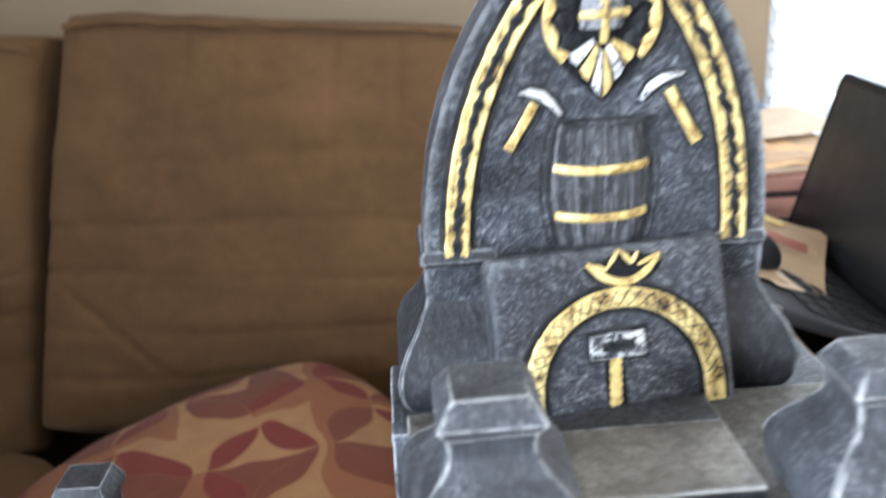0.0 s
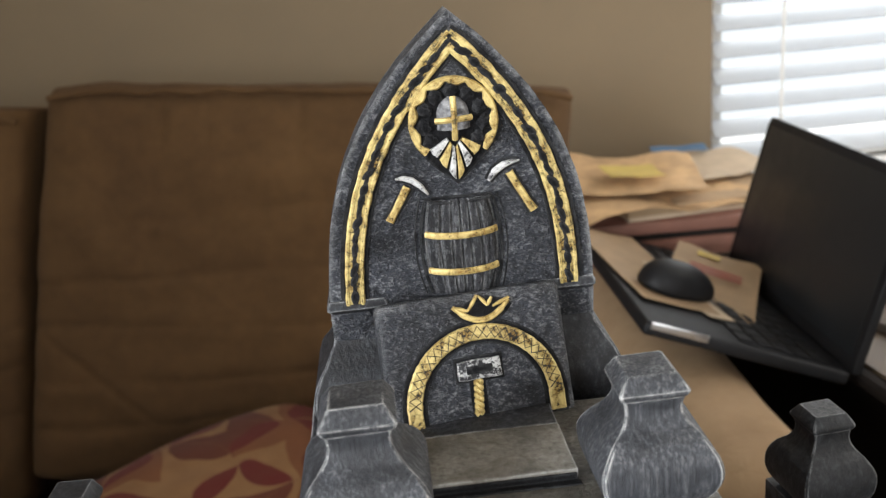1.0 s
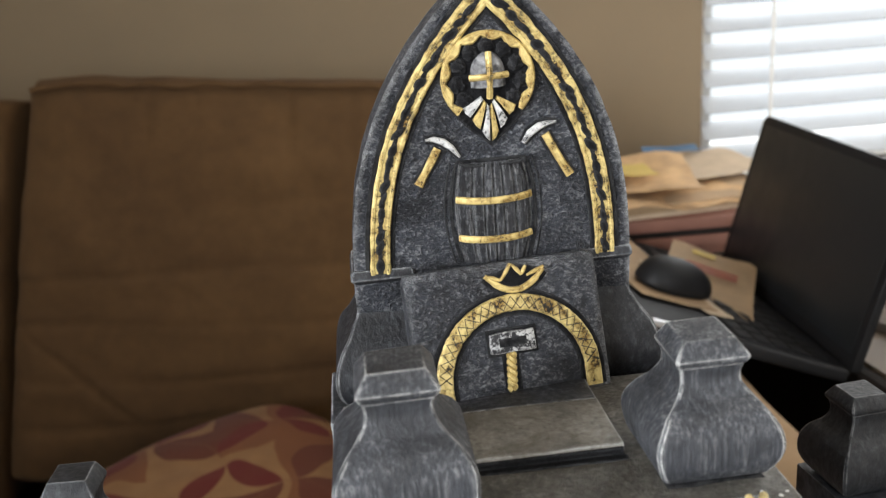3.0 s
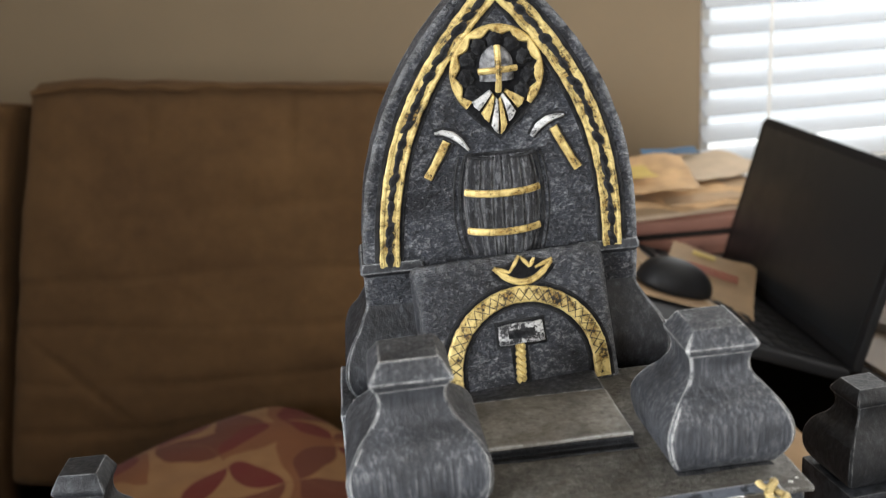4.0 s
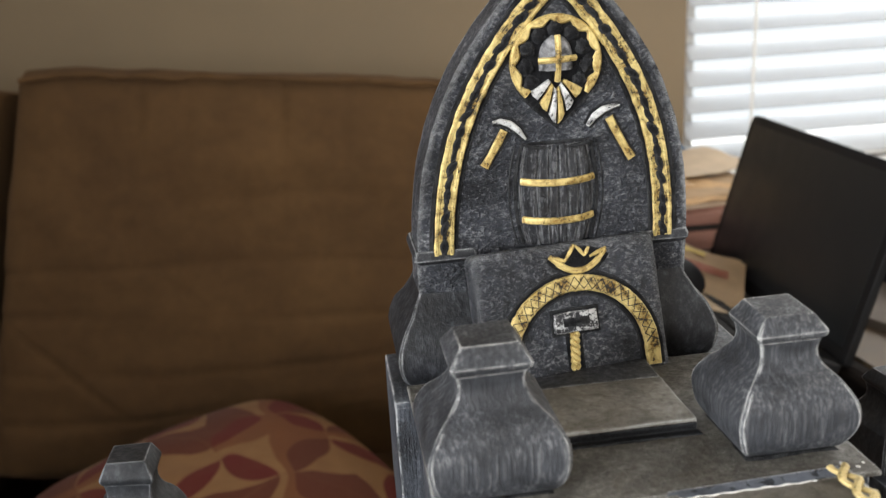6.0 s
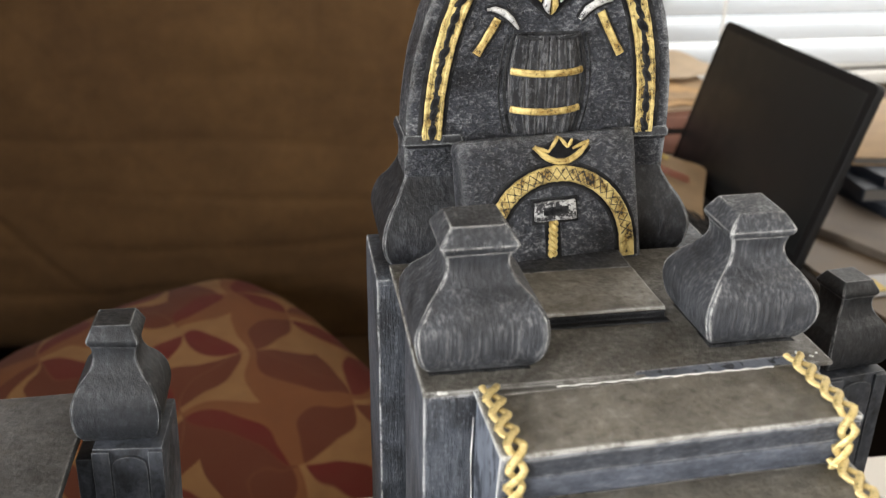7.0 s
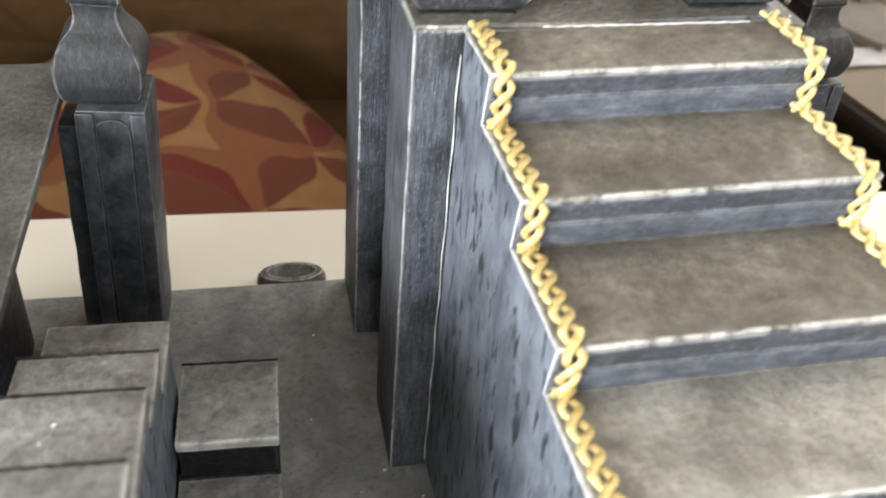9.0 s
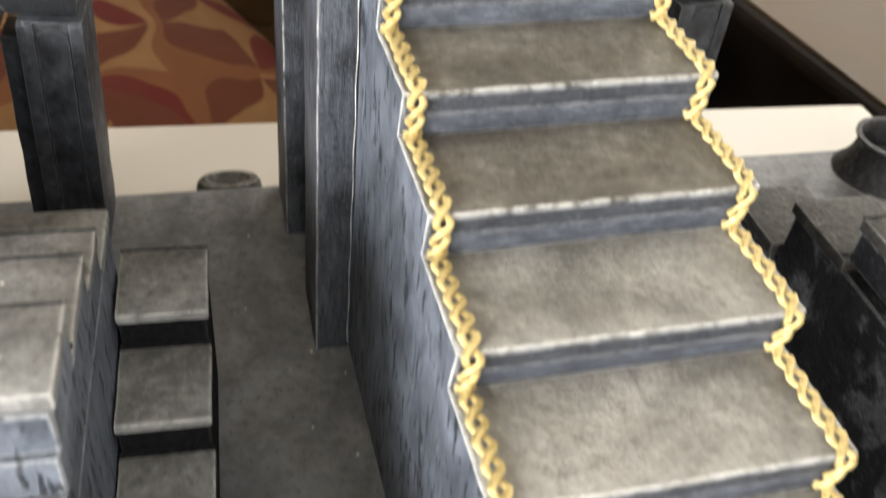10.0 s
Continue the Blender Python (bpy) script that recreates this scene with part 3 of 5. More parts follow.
def back_cushion(w, h, d, seed, nu=60, nv=110):
    """A thick boxed back cushion with a seam near the top of the front and gathers."""
    bm = bmesh.new()
    rows = []
    for j in range(nv + 1):
        a = 2 * math.pi * j / nv
        row = []
        for i in range(nu + 1):
            u = -1 + 2 * i / nu
            ca, sa = math.cos(a), math.sin(a)
            rr = (abs(ca) ** 4.2 + abs(sa) ** 4.2) ** (-1 / 4.2)
            pz, py = rr * sa, rr * ca
            end = max(0.0, 1 - abs(u) ** 9) ** 0.35
            x = u * w / 2
            g = noise.noise(Vector((x * 6 + seed, pz * 2.2, py * 2))) + 0.45 * noise.noise(Vector((x * 17 + seed, pz * 6, py * 3)))
            gather = 0.0022 * noise.noise(Vector((x * 30, seed, 1))) * max(0, pz) ** 6
            fold = 0.0
            if py > 0.5 and d < 0.3:
                for k_, (c_, am, w_) in enumerate(((0.40, 0.0025, 0.030), (0.10, 0.0035, 0.022), (-0.12, 0.0050, 0.020), (-0.36, 0.0060, 0.020), (-0.58, 0.0055, 0.022))):
                    reach = 0.5 + 0.5 * noise.noise(Vector((x * 5 + 3 * k_, seed, k_)))
                    fold += am * max(0.0, 0.1 + reach) * math.exp(-((pz - c_ - 0.03 * math.sin(x * 6 + seed * (k_ + 1)) - 0.22 * x) / w_) ** 2)
                dgn = (x + w * 0.36) * 0.75 + (pz + 0.42) * h / 2
                fold += 0.006 * math.exp(-(dgn / 0.005) ** 2) * math.exp(-((x + w * 0.36) / 0.075) ** 2)
                if pz > 0.55:
                    for gx, ga in ((-0.19, 0.0045), (-0.135, 0.0020), (-0.02, 0.0050), (0.055, 0.0025), (0.17, 0.0035)):
                        fold += ga * math.exp(-((x - gx - 0.02 * (1 - pz)) / 0.006) ** 2) * min(1.0, (pz - 0.55) / 0.25)
            row.append(bm.verts.new((x, fold - py * d / 2 * (0.45 + 0.55 * end) + 0.011 * g, (pz * h / 2) * (0.975 + 0.025 * end) + gather + 0.004 * g)))
        rows.append(row)
    for j in range(nv):
        for i in range(nu):
            bm.faces.new((rows[j][i], rows[j][i + 1], rows[j + 1][i + 1], rows[j + 1][i]))
    bmesh.ops.remove_doubles(bm, verts=bm.verts, dist=1e-5)
    for i in (0, nu):
        ring = []
        for j in range(nv):
            if rows[j][i].is_valid and rows[j][i] not in ring:
                ring.append(rows[j][i])
        try:
            bm.faces.new(ring)
        except ValueError:
            pass
    return bm


def sofa():
    s = thing("sofa", "brown microfibre sofa with loose back cushions by the wall", "sofa", (0, 0.75, FLOOR))
    inv = Matrix.Translation((0, -0.75, -FLOOR))
    slump = Matrix.Identity(4)
    slump[0][2] = 0.10
    for cx, seed, tilt in ((-0.115, 1.3, 5.6), (-0.80, 7.7, 3.0), (-1.48, 4.1, 1.0)):
        put = inv @ pose(cx, 1.03, -0.070 + (0.022 if cx < -0.5 else 0), -9, tilt, 0) @ slump
        c = turned(back_cushion(0.675, 0.53, 0.20, seed, 150, 360), put)
        cush = part("back_cushion", c, SOFA, s, "brown back cushion with a piped top edge", angle=60)
        pts = [(-0.328 + 0.656 * k / 60, -0.078 + 0.002 * math.sin(k * 0.9), 0.2550 + 0.0040 * noise.noise(Vector((k * 0.34, seed, 2))) - 0.012 * abs(k / 30 - 1) ** 14) for k in range(61)]
        part("piping", turned(tube(pts, 0.0040, 8), put), SOFA, cush, "stitched piping")
    for cx, seed in ((-0.100, 2.0), (-0.79, 5.0), (-1.47, 9.0)):
        c = turned(back_cushion(0.675, 0.17, 0.66, seed), inv @ pose(cx, 0.62, -0.365, 0, 0, 0))
        part("seat_cushion", c, SOFA, s, "brown seat cushion", angle=60)
    part("back_frame", turned(box(-1.81, 0.27, 1.12, 1.27, FLOOR + 0.06, 0.13, 0.04, 4, 0.08, 0.006, 5), inv), SOFA, s, "brown sofa back")
    part("seat_base", turned(box(-1.79, 0.26, 0.30, 1.12, FLOOR + 0.08, -0.45, 0.02, 3), inv), SOFA, s, "brown sofa base")
    arm = box(0.235, 0.345, 0.40, 1.22, FLOOR + 0.06, -0.052, 0.045, 5, 0.05, 0.004, 9)
    part("arm", turned(arm, inv), SOFA_ARM, s, "tan chenille sofa arm")
    part("arm", turned(box(-1.95, -1.81, 0.24, 1.22, FLOOR + 0.06, -0.052, 0.045, 5, 0.05, 0.004, 9), inv), SOFA_ARM, s, "tan chenille sofa arm")
    for x in (-1.83, 0.28):
        for y in (0.3, 1.15):
            part("foot", turned(box(x - 0.03, x + 0.03, y, y + 0.06, FLOOR, FLOOR + 0.07, 0.005), inv), DARKWOOD, s, "dark wooden foot")


sofa()

pillow = part("throw_pillow", cushion(0.45, 0.43, 0.165, 2.1, seed=3, pinch=0.04, corner=0.14), PRINT, None, "rust, wine and cream patchwork throw pillow on the sofa", angle=70)
tagged(pillow, "", "pillow")
pillow.matrix_world = pose(-0.180, 0.636, -0.245, -80, 0, 0) @ pose(0, 0, 0, 0, 58, 0)

# ---- the table under the model ----
def table():
    t = thing("folding_table", "white laminate table in front of the sofa", "table", (0, -0.3, FLOOR))
    t.rotation_euler = (0, 0, radians(-1.7))
    inv = Matrix.Translation((0, 0.3, -FLOOR))
    part("tabletop", turned(box(-0.95, 0.364, -0.55, 0.2255, -0.03, 0.0, 0.003), inv), TABLE, t, "white laminate top")
    for x in (-0.88, 0.31):
        for y in (-0.48, 0.15):
            part("leg", turned(box(x - 0.015, x + 0.015, y - 0.015, y + 0.015, FLOOR, -0.03, 0.004), inv), STEEL, t, "grey steel leg")


table()


# ---- the model: base, staircase, throne ----
BASE = 0.008
base = thing("model_base", "grey painted base board of the model on the table", "base board")
part("board", box(-0.26, 0.40, -0.42, 0.1525, 0.0, BASE, 0.0015, 2, 0.03, 0.0006, 25), BASEP, base)


def specks(parent, places, seed, mat, inv=None):
    """Small drips of pale paint, each a flat blob lying on its surface."""
    rng = random.Random(seed)
    for x, y, z, s_ in places:
        bm = bmesh.new()
        bmesh.ops.create_icosphere(bm, subdivisions=2, radius=1)
        for v in bm.verts:
            k = 1 + 0.35 * noise.noise(v.co * 1.7 + Vector((x * 900, y * 900, 0)))
            v.co = Vector((x + v.co.x * s_ * k, y + v.co.y * s_ * k * rng.uniform(0.9, 1.1), z + v.co.z * 0.0003))
        if inv:
            turned(bm, inv)
        part("paint_speck", bm, mat, parent, "pale paint speck")


specks(base, [(-0.0235, 0.0295, BASE, 0.0011), (-0.0065 - 0.004, 0.0150, BASE, 0.0006), (-0.012, -0.028, BASE, 0.0007), (-0.028, -0.012, BASE, 0.0005),
              (-0.045, 0.112, BASE, 0.0006), (-0.020, -0.055, BASE, 0.0006), (-0.034, 0.020, BASE, 0.0004), (-0.050, 0.060, BASE, 0.0004)], 3, WHITE_EDGE)

STEPS, RISE, RUN, TOP = 12, 0.01565, 0.0347, 0.1945
SX0, SX1, UNDER = -0.0066, 0.0888, 0.0028


def step_profile(lift=0.0):
    pts = [(0.0328, TOP + lift)]
    for k in range(STEPS):
        pts.append((-RUN * k - lift, TOP - RISE * k + lift))
        if k < STEPS - 1:
            pts.append((-RUN * k - lift + UNDER, TOP - RISE * (k + 1) + lift))
    return pts


def chain_strand(sign):
    """Half a turn of one strand of the flat twisted chain."""
    pts, rad = [], []
    for k in range(15):
        s_ = k / 14
        pts.append((-sign * 0.0020 * math.cos(math.pi * s_), PITCH * (s_ - 0.5) * 1.02, 0.0008 + (0.0006 if sign > 0 else -0.0005) * math.sin(math.pi * s_)))
        rad.append(0.00104 + (0.00012 if sign > 0 else -0.0001) * math.sin(math.pi * s_))
    return tube(pts, rad, 8, 0.75, (0, 0, 1))


PITCH = 0.0066


def staircase():
    s = thing("staircase", "grey stone-painted model staircase with gold chain trim", "staircase", (0.043, -0.18, BASE))
    inv = Matrix.Translation((-0.043, 0.18, -BASE))
    lean = Matrix.Identity(4)
    lean[2][0], lean[0][1] = 0.026, -0.026
    inv = inv @ lean
    prof = [(y, z - 0.0012) for y, z in step_profile()]
    foot = prof[-1][0]
    outline = [(0.0328, BASE - 0.004)] + prof + [(foot, BASE - 0.004)]
    body = prism(outline, SX0 + 0.0006, SX1 - 0.0006, 0, axis="x")
    part("body", turned(body, inv), WALLB, s, "blue-grey streaked side walls")
    rng = random.Random(4)
    for k in range(STEPS):
        y1 = 0.0266 if k == 0 else -RUN * (k - 1) - 0.0005 + UNDER
        z = TOP - RISE * k
        tr = box(SX0, SX1, -RUN * k, y1, z - 0.0013, z, 0.0004, 2, 0.009, 0.00035, 110)
        part("tread", turned(tr, inv), TREAD if k < 3 else TREADLOW, s, "worn brown-grey tread, darkened for weaker light" if k < 3 else "worn pale grey tread, lightened for stronger light")
        if k < STEPS - 1:
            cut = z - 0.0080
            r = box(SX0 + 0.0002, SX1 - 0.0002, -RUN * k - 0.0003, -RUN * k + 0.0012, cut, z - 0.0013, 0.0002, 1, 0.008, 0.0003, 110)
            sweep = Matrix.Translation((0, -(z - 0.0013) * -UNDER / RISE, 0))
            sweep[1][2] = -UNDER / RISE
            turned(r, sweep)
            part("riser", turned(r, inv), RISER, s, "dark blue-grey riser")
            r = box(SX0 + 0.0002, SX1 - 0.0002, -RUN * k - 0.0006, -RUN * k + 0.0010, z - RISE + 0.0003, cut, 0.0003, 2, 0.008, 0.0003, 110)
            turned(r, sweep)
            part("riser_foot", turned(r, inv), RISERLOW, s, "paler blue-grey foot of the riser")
    for x in (SX0 - 0.0001, SX1 + 0.0001):
        crisp = []
        for (ya, za), (yb, zb) in zip(step_profile(-0.0004), step_profile(-0.0004)[1:]):
            crisp += [(x, ya + (yb - ya) * q / 8, za + (zb - za) * q / 8) for q in range(8)]
        wide = [0.00028 + 0.00042 * max(0.0, noise.noise(Vector((0, y * 160, z * 160)))) for _, y, z in crisp]
        part("bare_edge", turned(tube(crisp, wide, 6, 1.0, (1, 0, 0)), inv), PALE_EDGE, s, "pale worn edge along the side wall")
    # chains along both edges
    path = [Vector((0, min(y, 0.0285), z)) for y, z in step_profile(0.0007)]
    seg, total = [], 0.0
    for a, b in zip(path, path[1:]):
        seg.append((total, a, b))
        total += (b - a).length
    links = []
    for x, lab in ((-0.0031, "gold painted chain along the edge of the steps"), (0.0848, "gold painted chain along the edge of the steps")):
        ch = new("chain")
        ch.parent = s
        tagged(ch, lab)
        for i in range(int(total / PITCH)):
            d = (i + 0.5) * PITCH
            ends = []
            for e in (d - PITCH * 0.5, d + PITCH * 0.5):
                start, a, b = [q for q in seg if q[0] <= max(e, 0)][-1]
                ends.append(a + (b - a).normalized() * (min(e, total) - start))
            tan = (ends[1] - ends[0]).normalized()
            nor = Vector((1, 0, 0)).cross(tan)
            if nor.z - nor.y < 0:
                nor = -nor
            side = tan.cross(nor).normalized()
            m = Matrix((side, tan, nor)).transposed().to_4x4()
            m.translation = (ends[0] + ends[1]) / 2 + nor * 0.0003 + Vector((x + rng.uniform(-2, 2) * 1e-4, 0, 0))
            m = inv @ m @ pose(0, 0, 0, 0, 0, rng.uniform(-4, 4))
            for sign in (1, -1):
                if len(links) < 2:
                    links.append(part("link", chain_strand(sign), CHAINGOLD, ch))
                    o = links[-1]
                else:
                    o = new("link", links[0 if sign == 1 else 1].data)
                    o.parent = ch
                o.matrix_basis = m


staircase()

BACK_Y, ARCH_Z, ARCH_W, ARCH_H, CX = 0.1265, 0.222, 0.0476, 0.1115, 0.0336


def arch_half(z):
    s_ = max(0.0, min(1.0, (z - ARCH_Z) / ARCH_H))
    return ARCH_W * (1 - s_ ** 2.85)


def arch_side(sign, inset=0.0, z0=0.205, n=60):
    """Points up one side of the pointed arch, moved inwards; stops at the middle line."""
    raw = []
    for i in range(n + 1):
        z = z0 + (ARCH_Z + ARCH_H - z0) * (1 - (1 - i / n) ** 1.35)
        raw.append(Vector((arch_half(z), z)))
    out = []
    for i, p in enumerate(raw):
        tan = (raw[min(i + 1, n)] - raw[max(i - 1, 0)]).normalized()
        q = p + Vector((-tan.y, tan.x)) * inset * (1 - 0.24 * max(0.0, (p.y - ARCH_Z) / ARCH_H) ** 4)
        if q.x < -0.0001:
            break
        out.append((CX + sign * max(q.x, 0.0) + 0.0028 * max(0.0, (q.y - ARCH_Z) / ARCH_H), q.y))
    return out


def strand(sign, inset, wave, phase):
    """Middle line and uneven width of the border."""
    pts, widths, run, last = arch_side(sign, inset, 0.2350, 170), [], 0.0, None
    for x, z in pts:
        if last is not None:
            run += math.hypot(x - last[0], z - last[1])
        last = (x, z)
        wob = noise.noise(Vector((x * 330, z * 330, inset * 900)))
        widths.append(0.0066 + 0.0002 * math.sin(2 * math.pi * run / wave + phase) + 0.0005 * wob)
    return pts, widths


FINIAL_KEYS = [(0.0118, 0.0), (0.0152, 0.0016), (0.0178, 0.0052), (0.0189, 0.0104), (0.0183, 0.0156), (0.0154, 0.0205), (0.0113, 0.0245), (0.0094, 0.0276), (0.0090, 0.0304), (0.0095, 0.0330)]
CAP_KEYS = ((0.0102, 0.0336), (0.0107, 0.0344), (0.0109, 0.0353), (0.0106, 0.0361), (0.0080, 0.0398), (0.0075, 0.0402))
REAR_KEYS = [(0.0148, 0.0), (0.0176, 0.0035), (0.0190, 0.0090), (0.0187, 0.0145), (0.0165, 0.0205), (0.0128, 0.0262), (0.0101, 0.0315), (0.0093, 0.0365), (0.0095, 0.0420)]
COLLAR_KEYS = ((0.0102, 0.0430), (0.0109, 0.0440), (0.0109, 0.0455), (0.0102, 0.0472))


def finial(cx, cy, z, k=1.0, kx=1.0, kz=1.0, keys=FINIAL_KEYS, top=CAP_KEYS, ky=1.0):
    """A square-section baluster head: swelling body, waist and a bevelled cap."""
    rings = [square_ring(cx, cy, h * k * kx, z + dz * k * kz, 0.05, h * k * kx * ky) for h, dz in smooth_profile(keys, 5) + list(top)]
    bm = loft(rings)
    unevenly(bm, 0.00045, 130)
    return bm


def ribbon(pts, width, depth, y):
    """A flat raised strip along (x, z) points, its front at y."""
    rings = []
    n = len(pts)
    for i, (x, z) in enumerate(pts):
        a, b = pts[max(i - 1, 0)], pts[min(i + 1, n - 1)]
        d = math.hypot(b[0] - a[0], b[1] - a[1]) or 1
        nx, nz = -(b[1] - a[1]) / d, (b[0] - a[0]) / d
        h = (width[i] if isinstance(width, list) else width) / 2
        c = 0.25 * depth
        rings.append([(x + nx * h, y + depth, z + nz * h), (x + nx * h, y + c, z + nz * h), (x + nx * (h - c), y, z + nz * (h - c)),
                      (x - nx * (h - c), y, z - nz * (h - c)), (x - nx * h, y + c, z - nz * h), (x - nx * h, y + depth, z - nz * h)])
    return loft(rings)


def throne():
    t = thing("throne", "slate-grey model throne with gold relief on a tall pedestal", "throne", (0.043, 0.09, BASE))
    inv = Matrix.Translation((-0.043, -0.09, -BASE))

    def add(name, bm, mat, label="", parent=t, angle=32):
        return part(name, turned(bm, inv), mat, parent, label, angle=angle)

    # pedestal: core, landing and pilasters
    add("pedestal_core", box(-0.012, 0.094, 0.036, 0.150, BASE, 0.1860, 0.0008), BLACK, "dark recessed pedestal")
    for x0, x1 in ((-0.0216, -0.0050), (0.0900, 0.0985)):
        add("pilaster", box(x0, x1, 0.0300 if x0 < 0 else 0.0345, 0.0690, BASE, 0.1932, 0.0009, 2, 0.014, 0.0004, 60), PILASTER, "blue-grey pilaster with pale worn edges")
    for x0, x1 in ((-0.0262, -0.012), (0.090, 0.1045)):
        add("pilaster", box(x0, x1, 0.1100, 0.1515, BASE, 0.1880, 0.0009, 2, 0.014, 0.0004, 60), PILASTER, "blue-grey pilaster with pale worn edges")
    add("landing", join(box(-0.0216, 0.0985, 0.0298, 0.112, 0.1928, 0.1945, 0.0006, 2, 0.012, 0.0003, 80), box(SX0, SX1, 0.0268, 0.0310, 0.1922, 0.1944, 0.0003)), SEATP, "grey-brown landing slab")
    add("rear_ledge", box(-0.0262, 0.1045, 0.1100, 0.1515, 0.1862, 0.1894, 0.0008, 2, 0.012, 0.0003, 80), PILASTER, "blue-grey ledge")
    seam = [(-0.0078 + 0.0002 * math.sin(z * 210), 0.0296, z) for z in (0.012 + 0.006 * k for k in range(30))]
    add("bare_edge", tube(seam, [0.00017 + 0.00009 * math.sin(k * 1.9) for k in range(30)], 5), WHITE_EDGE, "bare pale foam edge at the joint")
    line = [(0.0150 + 0.0016 * k, 0.0274 - 0.00004 * k + 0.00025 * math.sin(k * 1.7), 0.1947 + 0.026 * (0.0150 + 0.0016 * k)) for k in range(40)]
    add("bare_edge", tube(line, [0.00019 + 0.00008 * math.sin(k * 2.1) for k in range(40)], 5), WHITE_EDGE, "bare pale foam edge at the joint")
    specks(t, [(-0.0170, 0.0305, 0.1943, 0.0012), (-0.0183, 0.0309, 0.1943, 0.0008), (-0.0155, 0.0303, 0.1942, 0.0009), (0.0935, 0.0330, 0.1944, 0.0007), (0.0958, 0.0345, 0.1944, 0.0005)], 5, WHITE_EDGE, inv)
    # seat
    add("seat", box(0.0110, 0.0600, 0.0622, 0.0918, 0.1945, 0.1980, 0.0008, 2, 0.01, 0.0003, 90), SEATTOP, "grey-brown seat slab")
    add("seat_front", box(0.0114, 0.0596, 0.0616, 0.0621, 0.1946, 0.1970), BLACK, "black front of the seat")
    # contact shade at the foot of the seat, laid on as a black strip
    add("joint_shade", box(0.0105, 0.0606, 0.0588, 0.0618, 0.1942, 0.1949, 0.0003, 1, 0.006, 0.0003, 120), BLACK, "dark strip painted as contact shade under the seat")
    # ledge in a near-black colour that stands for shade behind the seat
    add("plaque_foot", box(0.0112, 0.0598, 0.0921, 0.1080, 0.1945, 0.1977, 0.0005, 2, 0.01, 0.0003, 90), REARP, "ledge at the foot of the plaque, dark to read as shade")
    # finials at the front, and shouldered ones by the backrest
    for cx, cy, k, kx, kz in ((-0.0042, 0.0530, 1.0, 1.0, 1.04), (0.0795, 0.0555, 0.96, 0.96, 1.03)):
        # dark skirt: black wash plus the contact shade under the finial
        foot = []
        for dz, g in ((0.0, 0.0022), (0.0004, 0.0012), (0.0007, -0.0006)):
            foot.append([(cx + (0.0126 * k * kx + g) * sx + 0.0005 * noise.noise(Vector((sx * 7, sy * 7, cx * 90))), cy + (0.0126 * k * kx + g) * sy + 0.0005 * noise.noise(Vector((sy * 7, sx * 7, cx * 90))), 0.1944 + dz)
                         for sx, sy in [(-1 + q / 5, -1) for q in range(10)] + [(1, -1 + q / 5) for q in range(10)] + [(1 - q / 5, 1) for q in range(10)] + [(-1, 1 - q / 5) for q in range(10)]])
        add("joint_shade", loft(foot), BLACK, "black wash and painted contact shade round the finial")
        add("finial", finial(cx, cy, 0.1945, k, kx, kz), FINIAL, "dry-brushed grey baluster finial", angle=28)
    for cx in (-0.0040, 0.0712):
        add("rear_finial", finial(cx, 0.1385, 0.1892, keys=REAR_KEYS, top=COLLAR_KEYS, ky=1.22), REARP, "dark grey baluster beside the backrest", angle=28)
    # backrest
    right = arch_side(1, 0, 0.205)
    left = arch_side(-1, 0, 0.205)
    outline = left + right[::-1][1:]
    outline = [(x + 0.0003 * noise.noise(Vector((x * 150, z * 150, 0))), z) for x, z in outline]
    back = add("backrest", prism(outline, BACK_Y, BACK_Y + 0.019, 0.0036, 4), CARVED, "pointed-arch backrest of carved dark slate")
    for sign in (-1, 1):
        lift = 0.00005 * sign
        bed = [(x, z) for x, z in arch_side(sign, 0.0090, 0.2345)]
        add("border_groove", ribbon(bed, 0.0098, 0.0008, BACK_Y - 0.00045 - lift), BLACK, "black groove", back)
        line, widths = strand(sign, 0.0090, 0.0092, 0.0)
        band = add("border_band", ribbon(line, widths, 0.0014, BACK_Y - 0.0012 - lift), BORDERGOLD, "gold border band", back)
        core = [0.0016 + 0.0009 * noise.noise(Vector((x * 520, z * 520, 7 * sign))) for x, z in line]
        add("dark_chain", ribbon(line, core, 0.0008, BACK_Y - 0.00135 - lift), BLACK, "black chain line", band)
        run, turn = 0.0, 0
        for (x, z), (x2, z2) in zip(line, line[1:]):
            run += math.hypot(x2 - x, z2 - z)
            if run < 0.0057 * (turn + 0.6 + 0.2 * math.sin(turn * 2.3)):
                continue
            turn += 1
            a = math.atan2(z2 - z, x2 - x) + radians(sign * 16 + 14 * math.sin(turn * 1.9))
            w, l_ = 0.00135 + 0.0008 * noise.noise(Vector((x * 700, z * 700, 3))), 0.0028 + 0.0007 * math.sin(turn * 3.1)
            ring = []
            for k in range(14):
                q = 2 * math.pi * k / 14
                u, v = l_ * math.cos(q), w * math.sin(q) * (1 - 0.25 * abs(math.cos(q)))
                ring.append((x + u * math.cos(a) - v * math.sin(a), z + u * math.sin(a) + v * math.cos(a)))
            add("dark_lozenge", prism(ring, BACK_Y - 0.0020, BACK_Y - 0.0010, 0.0005, 2), BLACK, "dark lozenge in the gold band", band)
        for off in (-0.0026, 0.0026):
            fine = arch_side(sign, 0.0090 + off, 0.2350, 120)
            add("border_line", ribbon(fine, [0.0014 + 0.0004 * noise.noise(Vector((x * 400, z * 400, off * 900))) for x, z in fine], 0.0012, BACK_Y - 0.00150 - lift), BORDERGOLD, "gold line of the border", band)
        edge = arch_side(sign, 0.0090 - 0.0044, 0.2345, 60)
